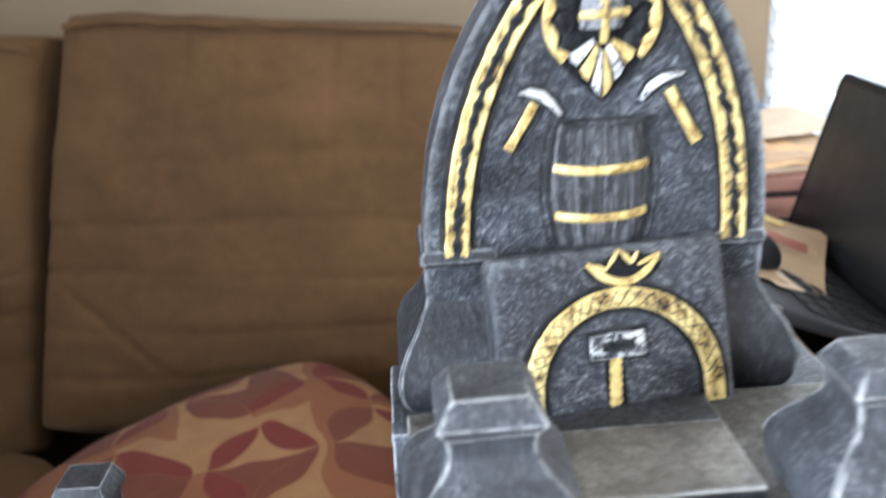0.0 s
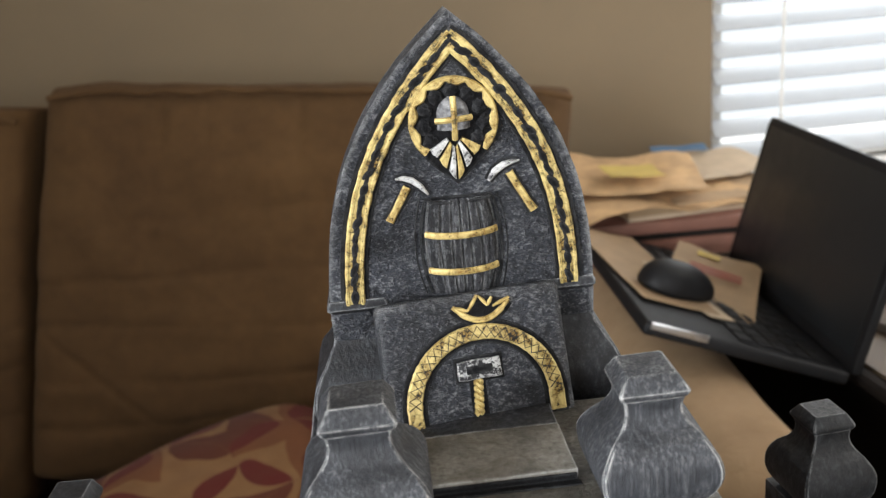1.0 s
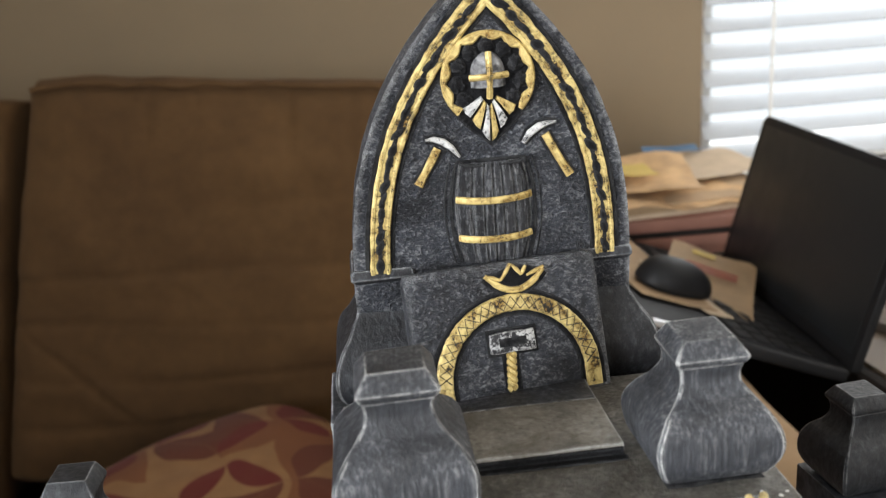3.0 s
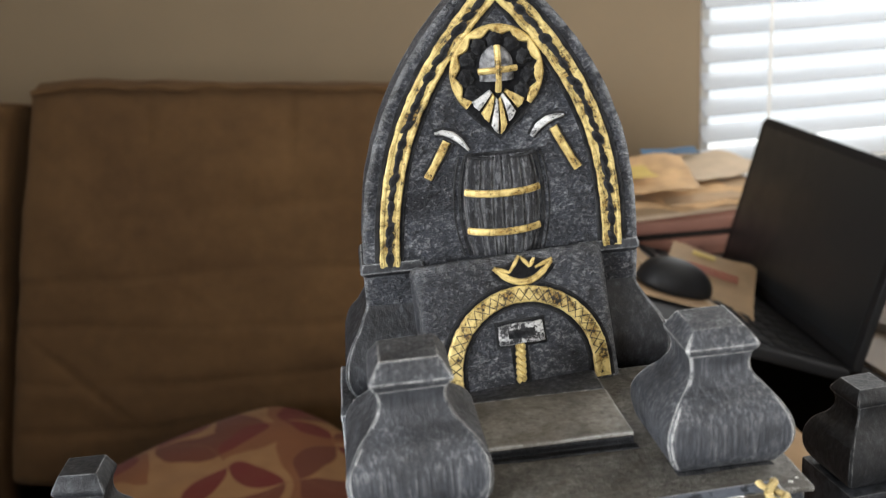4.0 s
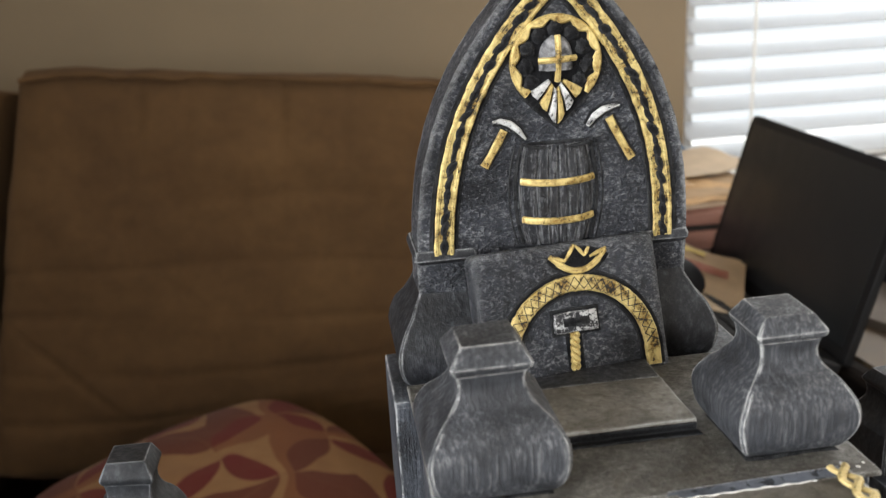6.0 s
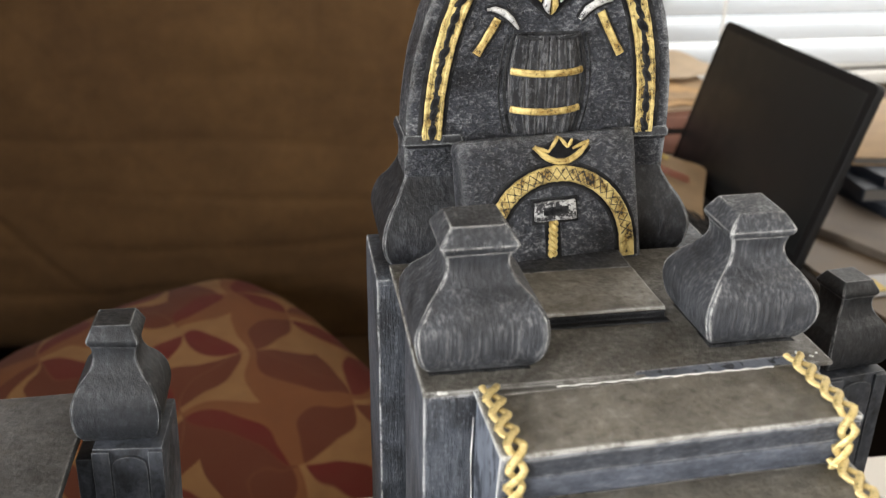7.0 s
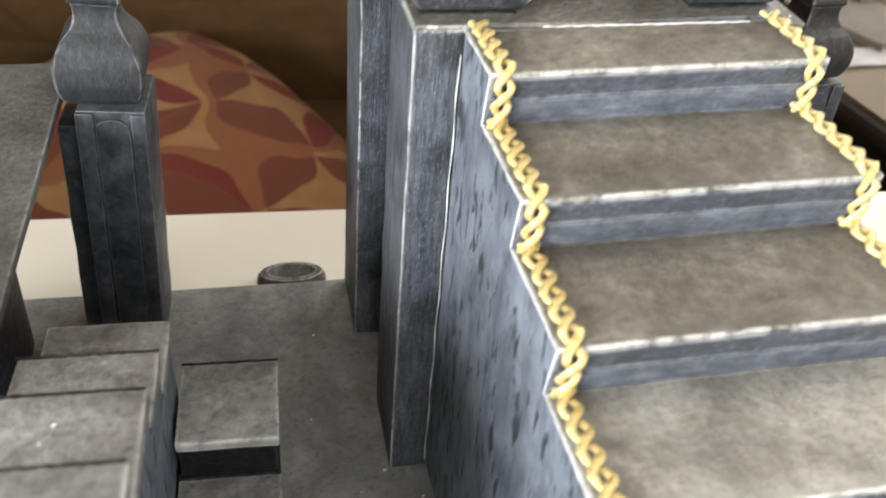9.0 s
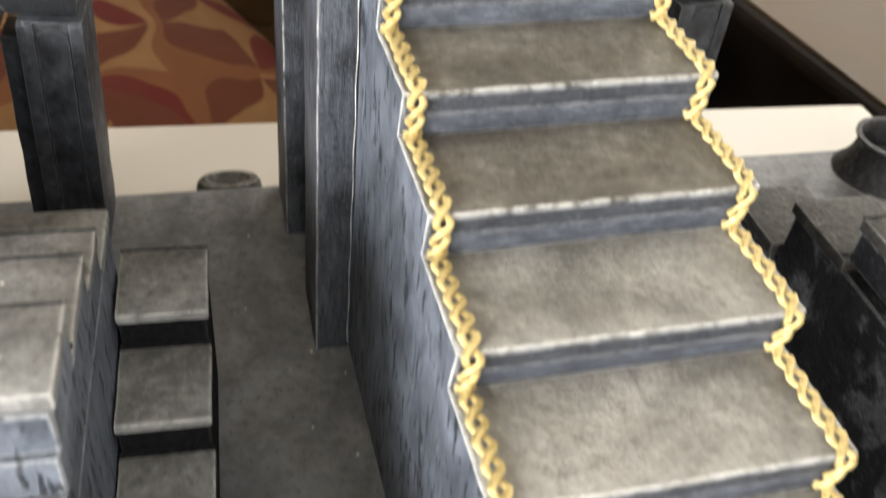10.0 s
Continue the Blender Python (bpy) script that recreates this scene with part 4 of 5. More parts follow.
        add("border_outline", ribbon(edge, 0.0013, 0.0004, BACK_Y - 0.0006), BLACK, "black outline", back)
    # medallion with helm, cross and fan
    mc = Vector((0.0353, 0.2970))
    ring, widths = [], []
    for k in range(97):
        a = radians(-46 + 272 * k / 96)
        w = 0.0017 + 0.0016 * abs(math.sin(k / 96 * math.pi * 9.5)) ** 1.5
        ring.append((mc.x + (0.0153 - w / 2) * math.cos(a), mc.y + (0.0153 - w / 2) * math.sin(a)))
        widths.append(w)
    disc = [(mc.x + 0.0140 * math.cos(2 * math.pi * k / 40), mc.y + 0.0140 * math.sin(2 * math.pi * k / 40)) for k in range(40)]
    add("medallion_field", prism(disc, BACK_Y - 0.0006, BACK_Y + 0.001, 0.0002, 1), BLACK, "black medallion field", back)
    vee = [(mc.x - 0.0140, mc.y - 0.0080), (mc.x + 0.0140, mc.y - 0.0080), (mc.x + 0.0080, mc.y - 0.0150), (mc.x, mc.y - 0.0218), (mc.x - 0.0080, mc.y - 0.0150)]
    add("shield_field", prism(vee[::-1], BACK_Y - 0.0007, BACK_Y + 0.001, 0.0002, 1), BLACK, "black pointed field", back)
    for k in range(9):
        a = radians(-38 + 256 * k / 8)
        bm = bmesh.new()
        bmesh.ops.create_icosphere(bm, subdivisions=3, radius=1)
        for v in bm.verts:
            v.co *= 1 + 0.35 * noise.noise(v.co * 1.9 + Vector((k * 3.0, 0, 0)))
        turned(bm, Matrix.Translation((mc.x + 0.0103 * math.cos(a), BACK_Y - 0.0006, mc.y + 0.0103 * math.sin(a))) @ Matrix.Diagonal((0.0026, 0.0016, 0.0026, 1)))
        add("boss", bm, BLACK, "small black boss", back)
    add("medallion_ring", ribbon(ring, widths, 0.0022, BACK_Y - 0.0018), GOLD, "scalloped gold medallion ring", back)
    helm = []
    for j in range(9):
        v = j / 8
        rowp = []
        for i in range(17):
            u = -1 + i / 8
            hw = 0.0056 * math.sqrt(max(0.0, 1 - (max(0, v - 0.35) / 0.66) ** 2))
            rowp.append((mc.x + u * hw, BACK_Y - 0.0006 - 0.0036 * math.sqrt(max(0, 1 - u * u)) * math.sqrt(max(0.05, 1 - (max(0, v - 0.35) / 0.68) ** 2)), mc.y - 0.0025 + v * 0.0112))
        helm.append(rowp)
    add("helm", loft(helm, False, False), HELM, "dull silver dome", back)
    for pts in ([(mc.x - 0.0062, mc.y + 0.0008), (mc.x + 0.0062, mc.y + 0.0012)], [(mc.x + 0.0002, mc.y + 0.0086), (mc.x, mc.y - 0.0060)]):
        (ax, az), (bx, bz) = pts
        line = [(ax + (bx - ax) * k / 8, BACK_Y - 0.0041 + 0.0014 * (2 * abs(k / 8 - 0.5)) ** 2, az + (bz - az) * k / 8) for k in range(9)]
        add("cross_bar", tube(line, 0.00105, 8, 0.8), GOLD, "gold cross bar", back)
    def along(q):
        """A point on the pointed lower edge of the fan, from its left tip to its right one."""
        return Vector((mc.x - 0.0090 + 0.0180 * q, mc.y - 0.0205 + 0.0122 * abs(2 * q - 1)))

    for k in range(6):
        qa, qb = (k + 0.10) / 6, (k + 0.86) / 6
        root = Vector((mc.x, mc.y - 0.0040))
        pa, pb = along(qa), along(qb)
        ia, ib = root + (pa - root) * 0.30, root + (pb - root) * 0.30
        blade = [ia, (ia + pa) / 2 + Vector((0.0002, 0)), pa, (pa + pb) / 2 + (pa + pb - 2 * root).normalized() * 0.0005, pb, (ib + pb) / 2, ib]
        add("fan_blade", prism([(p.x, p.y) for p in blade][::-1], BACK_Y - 0.0022, BACK_Y, 0.0005, 2), GOLD if k % 2 else SILVER, "gold fan blade" if k % 2 else "silver fan blade", back)
    # pick and axe
    pick = [(0.0105, 0.2640), (0.0130, 0.2680), (0.0155, 0.2722), (0.0176, 0.2758)]
    add("pick_outline", ribbon([(x - 0.0004 + 0.0004 * i, z) for i, (x, z) in enumerate(pick)], [0.0046, 0.0042, 0.0044, 0.0044], 0.0006, BACK_Y - 0.0004), BLACK, "black outline", back)
    add("pick_handle", ribbon(pick, [0.0030, 0.0024, 0.0028, 0.0026], 0.0018, BACK_Y - 0.0013), GOLD, "gold pick handle", back)
    head = [(0.0138, 0.2788), (0.0165, 0.2790), (0.0195, 0.2779), (0.0222, 0.2757), (0.0247, 0.2724)]
    add("pick_outline", ribbon(head, [0.0026, 0.0036, 0.0040, 0.0036, 0.0024], 0.0006, BACK_Y - 0.0005), BLACK, "black outline", back)
    add("pick_head", ribbon(head, [0.0008, 0.0018, 0.0022, 0.0019, 0.0007], 0.0018, BACK_Y - 0.0014), SILVER, "silver pick head", back)
    axe = [(0.0612, 0.2632), (0.0590, 0.2668), (0.0560, 0.2722), (0.0532, 0.2776)]
    add("axe_outline", ribbon(axe, [0.0048, 0.0044, 0.0044, 0.0046], 0.0006, BACK_Y - 0.0004), BLACK, "black outline", back)
    add("axe_handle", ribbon(axe, [0.0030, 0.0026, 0.0026, 0.0028], 0.0018, BACK_Y - 0.0013), GOLD, "gold axe handle", back)
    head = [(0.0458, 0.2752), (0.0482, 0.2783), (0.0512, 0.2803), (0.0545, 0.2812), (0.0570, 0.2813)]
    add("axe_outline", ribbon(head, [0.0032, 0.0042, 0.0042, 0.0034, 0.0022], 0.0006, BACK_Y - 0.0005), BLACK, "black outline", back)
    add("axe_head", ribbon(head, [0.0014, 0.0024, 0.0024, 0.0016, 0.0006], 0.0018, BACK_Y - 0.0014), SILVER, "silver axe head", back)
    # barrel
    bz0, bz1, rows = 0.2360, 0.2705, []
    for j in range(21):
        v = -1 + j / 10
        hw = 0.0108 + 0.0025 * (1 - v * v)
        row = []
        for i in range(49):
            u = -1 + i / 24
            groove = 0.0011 * max(0.0, math.cos(math.pi * (7 * u + 0.35 * math.sin(5 * u)) + 0.12 * math.sin(j * 0.7))) ** 8
            row.append((0.0349 + u * hw, BACK_Y + 0.0006 - 0.0050 * math.sqrt(max(0, 1 - u * u)) * (0.86 + 0.14 * (1 - v * v)) + groove, bz0 + (bz1 - bz0) * j / 20))
        rows.append(row)
    barrel = add("barrel", loft(rows, False, False), BARRELP, "dark carved slate barrel", back, 24)
    lip = [(0.0349 + 0.0108 * math.cos(a), bz1 + 0.0004 - 0.0016 * math.sin(a)) for a in (math.pi * k / 16 for k in range(17))]
    add("barrel_lip", ribbon(lip, 0.0011, 0.0010, BACK_Y - 0.0036), BLACK, "black line under the rim", barrel)
    for s_ in (-1, 1):
        far = [(0.0349 + s_ * (0.0136 + 0.0027 * (1 - v * v)), bz0 + (bz1 - bz0) * (v + 1) / 2) for v in (q / 10 for q in range(-10, 11))]
        add("barrel_outline", ribbon(far, 0.0006, 0.0005, BACK_Y - 0.0003), BLACK, "thin black outline", back)
    rim = [(0.0349 + s_ * (0.0116 + 0.0026 * (1 - v * v)), bz0 + (bz1 - bz0) * (v + 1) / 2) for s_, vs in ((-1, range(-10, 11)), (1, range(10, -11, -1))) for v in (q / 10 for q in vs)]
    add("barrel_outline", ribbon(rim, 0.0012, 0.0006, BACK_Y - 0.0004), BLACK, "black outline", back)
    for z in (0.2585, 0.2452):
        v = (z - (bz0 + bz1) / 2) / ((bz1 - bz0) / 2)
        hw = 0.0108 + 0.0025 * (1 - v * v)
        pts = []
        for i in range(17):
            u = -0.93 + 1.86 * i / 16
            pts.append((0.0349 + u * (hw + 0.0003), BACK_Y - 0.0050 * math.sqrt(1 - u * u) * (0.86 + 0.14 * (1 - v * v)) - 0.0001, z - 0.0007 * (1 - u * u)))
        add("barrel_hoop", tube(pts, 0.00125, 8, 0.6), GOLD, "gold hoop", barrel)
    # lower plaque, leaning back, with arch, crown and hammer
    py = 0.1155
    leanback = Matrix.Translation((0.0022, 0.1108, 0.2385)) @ pose(0, 0, 0, -17, 0, 8) @ Matrix.Translation((-0.0022, -py, -0.2385))

    def addp(name, bm, mat, label="", parent=None):
        return add(name, turned(bm, leanback), mat, label, parent or t)

    plq = addp("backrest_plaque", box(0.0022, 0.0682, py, py + 0.012, 0.1895, 0.2385, 0.0030, 4, 0.009, 0.0003, 90), CARVED, "leaning lower plaque of the backrest")
    arc, ac = [], Vector((0.0362, 0.2001))
    for k in range(61):
        a = math.pi * k / 60
        arc.append((ac.x + 0.0254 * math.cos(a), ac.y + 0.0248 * math.sin(a)))
    arc = [(ac.x + 0.0254, 0.1935)] + arc + [(ac.x - 0.0254, 0.1935)]
    addp("arch_groove", ribbon(arc, 0.0088, 0.0008, py - 0.0003), BLACK, "black groove round the arch", plq)
    band = addp("arch_band", ribbon(arc, [0.0054 + 0.0006 * noise.noise(Vector((k * 0.7, 0, 0))) for k in range(len(arc))], 0.0020, py - 0.0015), BORDERGOLD, "gold braided arch", plq)
    for off in (0, 1):
        zig = []
        for k in range(25):
            a = math.pi * (k + 0.5) / 25
            q = 0.0021 * (1 if (k + off) % 2 else -1)
            zig.append((ac.x + (0.0254 + q) * math.cos(a), py - 0.00155, ac.y + (0.0248 + q) * math.sin(a)))
        addp("braid_line", tube(zig, 0.00022, 5), BLACK, "dark braid line", band)
    cup, cw = [], []
    for k in range(21):
        u = -1 + k / 10
        cup.append((0.0388 + 0.0100 * u, 0.2288 + 0.0058 * u * u))
        cw.append(0.0021 if abs(u) < 0.75 else 0.0015)
    bowl = [(0.0388 + 0.0096 * u, 0.2292 + 0.0056 * u * u) for u in (-1 + k / 6 for k in range(13))] + [(0.0440, 0.2362), (0.0388, 0.2372), (0.0330, 0.2352)]
    addp("crown_field", prism(bowl[::-1], py - 0.0005, py + 0.001, 0.0001, 1), BLACK, "black field of the crown", plq)
    addp("crown_outline", ribbon([(x, z - 0.0006) for x, z in cup], 0.0036, 0.0006, py - 0.00035), BLACK, "black outline", plq)
    crown = addp("crown", ribbon(cup, cw, 0.0018, py - 0.0013), GOLD, "gold crown", plq)
    for (ax, az), (bx, bz) in (((0.0290, 0.2345), (0.0340, 0.2325)), ((0.0340, 0.2325), (0.0380, 0.2375)), ((0.0384, 0.2372), (0.0412, 0.2335)), ((0.0412, 0.2335), (0.0430, 0.2362)), ((0.0430, 0.2330), (0.0492, 0.2352))):
        addp("crown_point", ribbon([(ax, az), ((ax + bx) / 2, (az + bz) / 2), (bx, bz)], [0.0008, 0.0014, 0.0009], 0.0016, py - 0.0011), GOLD, "", crown)
    addp("hammer_field", box(0.0264, 0.0438, py - 0.0004, py + 0.001, 0.2078, 0.2168, 0.0002), BLACK, "black outline of the hammer", plq)
    addp("hammer_head", box(0.0274, 0.0428, py - 0.0016, py + 0.001, 0.2088, 0.2156, 0.0004, 2, 0.003, 0.0004, 300), DULLSILVER, "worn silver hammer head", plq)
    addp("grip_field", box(0.0310, 0.0368, py - 0.00045, py + 0.001, 0.1955, 0.2082, 0.0002), BLACK, "black outline of the grip", plq)
    addp("hammer_rune", box(0.0304, 0.0398, py - 0.0017, py - 0.0012, 0.2108, 0.2136, 0.0001), BLACK, "dark rune in the hammer head", plq)
    for ph in (0, math.pi):
        pts = [(0.0343 - 0.0012 * k / 30 + 0.0010 * math.sin(k * 0.62 + ph), py - 0.0006 - 0.0004 * math.cos(k * 0.62 + ph), 0.2086 - 0.0122 * k / 30) for k in range(31)]
        addp("hammer_grip", tube(pts, 0.0009, 6), GOLD, "gold twisted hammer grip", plq)


throne()


def side_post(x, y, rz, lab, top=0.1170, kz=1.16, kx=0.83, slab=True, twist=37, half=0.0125, shift=0.0, tilt=0.0):
    p = thing("side_post", lab, "post", (x, y, BASE), "posts beside the throne")
    p.rotation_euler = (0, radians(tilt), radians(rz))
    f = -0.0165
    part("shaft", box(-half, half, f, 0.0165, 0, top, 0.0008, 2, 0.014, 0.0004, 60), POSTP, p, "dark blue-black shaft")
    part("corner_strip", box(-half - 0.0002, 0.0003 - half * 0.52, f - 0.0016, f + 0.0004, 0, top - 0.0006, 0.0005, 2, 0.012, 0.0002, 80), POSTP, p)
    part("corner_strip", box(half * 0.58, half + 0.0002, f - 0.0016, f + 0.0004, 0, top - 0.0006, 0.0005, 2, 0.012, 0.0002, 80), POSTP, p)
    arch = [(-half * 0.46, 0.004), (half * 0.54, 0.004)] + [(half * (0.04 + 0.50 * math.cos(a)), top - 0.0090 + 0.0060 * math.sin(a) ** 0.6) for a in (math.pi * k / 14 for k in range(15))]
    part("inner_panel", prism(arch[::-1], f - 0.0012, f + 0.0005, 0.0004), POSTP, p, "round-topped inner panel")
    if slab:
        part("side_slab", box(-half - 0.0100, -half - 0.0004, -0.0050, 0.0140, 0, top - 0.013, 0.0008, 2, 0.014, 0.0004, 60), POSTP, p, "dark slab against the shaft")
    part("head", turned(finial(0, 0, top, 1.0, kx, kz), pose(shift, 0, 0, 0, 0, twist)), HEADS, p, "dark grey baluster head")
    return p


side_post(-0.1225, 0.1300, -3, "dark slate post with a grey baluster head", 0.1180, 1.14, 0.84, twist=2, shift=-0.0036, tilt=2.4)
side_post(0.1755, 0.1370, 6, "dark slate post with a chipped grey baluster head", 0.1172, 0.98, 0.84, False, 0, 0.0146)


def wing_platform(x0, x1, y0, y1, z):
    w = thing("wing_platform", "thin mottled grey platform beside the slate post", "platform", ((x0 + x1) / 2, (y0 + y1) / 2, BASE))
    inv = Matrix.Translation((-(x0 + x1) / 2, -(y0 + y1) / 2, -BASE))
    part("deck", turned(box(x0, x1, y0, y1, z - 0.004, z, 0.0006, 2, 0.02, 0.0004, 60), inv), DECKP, w, "mottled grey deck")
    part("pier", turned(box(x0 + 0.02, x1 - 0.03, y0 + 0.01, y1 - 0.03, BASE, z - 0.004, 0.001), inv), SLATE, w, "dark pier under the deck")


wing_platform(-0.255, -0.1365, -0.40, 0.1500, 0.1285)


def step_block(x0, x1, y, z, n, lab, wall, paint, turn=0.0):
    """A tall block whose slabs climb towards the front."""
    b = thing("step_block", lab, "stepped block", ((x0 + x1) / 2, y - 0.06, BASE), "stepped blocks")
    b.rotation_euler = (0, 0, radians(turn))
    inv = Matrix.Translation((-(x0 + x1) / 2, -y + 0.06, -BASE))
    front = y - 0.1290
    for k in range(n):
        yk, zk = y - (0, 0.0338, 0.0637, 0.0990)[k], z + (0, 0.0187, 0.0347, 0.0507)[k]
        part("slab", turned(box(x0 + 0.001 * k, x1 + 0.0012 * k, front + 0.0006 * k if k == n - 1 else yk - 0.0365, yk, zk - 0.0055, zk, 0.0009, 2, 0.012, 0.0004, 90), inv), paint, b, "grey worn slab")
        part("course", turned(box(x0 + 0.002, x1 - 0.0008 + 0.0012 * k, front + 0.001, yk - 0.0012, BASE if k == 0 else zk - 0.0190, zk - 0.0055, 0.0006, 1, 0.02, 0.0003, 60), inv), wall, b, "painted stone course")
        if k == 2 and paint is SLABP:
            specks(b, [(x0 + 0.0022 + 0.0012 * math.sin(q * 2.4), yk - 0.020 - 0.0016 * q, zk + 0.0001, 0.0006 + 0.0006 * (q % 3)) for q in range(7)], 40, MANILA, inv)
        if k > 1:
            srg = random.Random(k * 7)
            specks(b, [(srg.uniform(x0 + 0.004, x1 - 0.003), yk - srg.uniform(0.004, 0.028), zk, srg.choice((0.0003, 0.0004, 0.0006))) for _ in range(5)], k, WHITE_EDGE, inv)
        if k:
            # contact shade behind each higher slab, drawn as a black line and strip
            wash = [(x0 + 0.001 * k + (x1 - x0) * q / 24, yk - 0.0004 - 0.0003 * noise.noise(Vector((q * 0.6, k, 2))), zk + 0.0001) for q in range(25)]
            part("black_edge", turned(tube(wash, [0.0006 + 0.0003 * noise.noise(Vector((q * 0.9, k, 5))) for q in range(25)], 6, 0.6, (0, 0, 1)), inv), BLACK, b, "black wash and painted contact shade on the slab's back edge")
            part("joint", turned(box(x0 + 0.001 * k, x1 + 0.0012 * k - 0.001, yk, yk + 0.0016, z + (0, 0.0187, 0.0347, 0.0507)[k - 1] - 0.0004, z + (0, 0.0187, 0.0347, 0.0507)[k - 1] + 0.0004, 0), inv), BLACK, b, "dark strip painted as contact shade")


step_block(-0.1328, -0.0968, 0.0180, 0.1048, 4, "grey stepped stone block beside the small steps", WALLB, SLABP, -1.5)
step_block(0.1610, 0.1965, -0.0060, 0.1048, 4, "grey stepped stone block with dark scratched sides", SCRATCHED, SHADEDSLAB)


low = thing("low_slab", "low grey stone slab behind the stepped block", "slab", (0.178, 0.012, BASE))
part("top", box(-0.018, 0.018, -0.0175, 0.020, 0.068, 0.074, 0.0009, 2, 0.012, 0.0004, 90), SHADEDSLAB, low, "worn grey top, darkened for shade")
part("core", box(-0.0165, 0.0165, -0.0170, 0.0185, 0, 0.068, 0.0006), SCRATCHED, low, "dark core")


def small_steps(x0, x1, y, z, lab):
    s = thing("small_steps", lab, "steps", ((x0 + x1) / 2, y - 0.07, BASE), "small flights of steps")
    s.rotation_euler = (0, 0, radians(-2))
    inv = Matrix.Translation((-(x0 + x1) / 2, -y + 0.07, -BASE))
    for k in range(5):
        ya, zk = y - 0.0350 * k, z - 0.0155 * k
        part("tread", turned(box(x0, x1, ya - 0.0345, ya, zk - 0.004, zk, 0.0008, 2, 0.010, 0.0004, 90), inv), SLABP, s, "grey worn tread")
        # black line and strip put contact shade behind each tread
        wash = [(x0 + (x1 - x0) * q / 20, ya - 0.0003 - 0.0003 * noise.noise(Vector((q * 0.6, k, 7))), zk + 0.0001) for q in range(21)]
        part("black_edge", turned(tube(wash, [0.0006 + 0.0003 * noise.noise(Vector((q * 0.9, k, 9))) for q in range(21)], 6, 0.6, (0, 0, 1)), inv), BLACK, s, "black wash and painted contact shade on the back edge")
        if k:
            part("joint", turned(box(x0, x1, ya - 0.0006, ya + 0.0014, zk - 0.0003, zk + 0.0004, 0), inv), BLACK, s, "dark strip painted as contact shade")
        if zk - 0.004 > BASE + 0.002:
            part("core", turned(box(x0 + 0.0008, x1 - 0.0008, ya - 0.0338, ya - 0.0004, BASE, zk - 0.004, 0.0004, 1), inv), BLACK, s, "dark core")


small_steps(-0.0970, -0.0657, 0.0228, 0.0800, "small grey flight of steps beside the stepped block")

# a low oval stone at the rear edge of the base
stone = []
for k, (r, z) in enumerate(((0.0, 0.0), (1.0, 0.0), (1.05, 0.002), (1.02, 0.0060), (0.93, 0.0085), (0.74, 0.0090), (0.60, 0.0078), (0.4, 0.0070))):
    stone.append([(-0.052 + 0.0165 * max(r, 0.01) * math.cos(a), 0.160 + 0.008 * max(r, 0.01) * math.sin(a), z) for a in (2 * math.pi * i / 28 for i in range(28))])
tagged(part("rim_stone", loft(stone), SEATP, None, "low oval grey stone rim behind the base board"), "", "stone")

# flared dark cup on the right of the base
cup = smooth_profile([(0.030, 0.0), (0.027, 0.006), (0.022, 0.022), (0.0205, 0.040), (0.0215, 0.046), (0.0235, 0.050)], 4)
cup = [(r * 0.95, BASE + z * 0.50) for r, z in cup] + [(0.0223, BASE + 0.0265), (0.0195, BASE + 0.0265), (0.0176, BASE + 0.0230), (0.016, BASE + 0.010)]
tagged(part("brazier", lathe(cup, (0.330, 0.126), 36), REARP, None, "dark flared stone brazier with a raised rim on the base"), "", "brazier")


# ---- the desk beside the sofa ----
DESK = -0.070


def desk():
    d = thing("side_desk", "dark wooden desk with a worn tan top beside the sofa", "desk", (0.8, 0.75, FLOOR))
    inv = Matrix.Translation((-0.8, -0.75, -FLOOR))
    top = prism([(0.520, 0.16), (1.35, 0.16), (1.35, 1.24), (0.395, 1.24), (0.470, 0.51)], DESK - 0.02, DESK)
    for v in top.verts:
        v.co.y, v.co.z = v.co.z, v.co.y
    part("desktop", turned(top, inv), LIGHTWOOD, d, "worn tan top")
    band = tube([(0.514, 0.16, DESK - 0.012), (0.493, 0.33, DESK - 0.012), (0.464, 0.51, DESK - 0.012), (0.426, 0.87, DESK - 0.012), (0.389, 1.24, DESK - 0.012)], 0.009, 10)
    part("edge_band", turned(band, inv), DARKWOOD, d, "dark rounded edge band")
    part("side_panel", turned(box(0.54, 0.575, 0.22, 1.2, FLOOR, DESK - 0.021, 0.003), inv), DARKWOOD, d, "dark side panel")
    part("side_panel", turned(box(1.30, 1.335, 0.22, 1.2, FLOOR, DESK - 0.02, 0.003), inv), DARKWOOD, d, "dark side panel")


desk()

LAP = pose(0.431, 0.737, DESK + 0.006)
DECK_TILT = 21.5


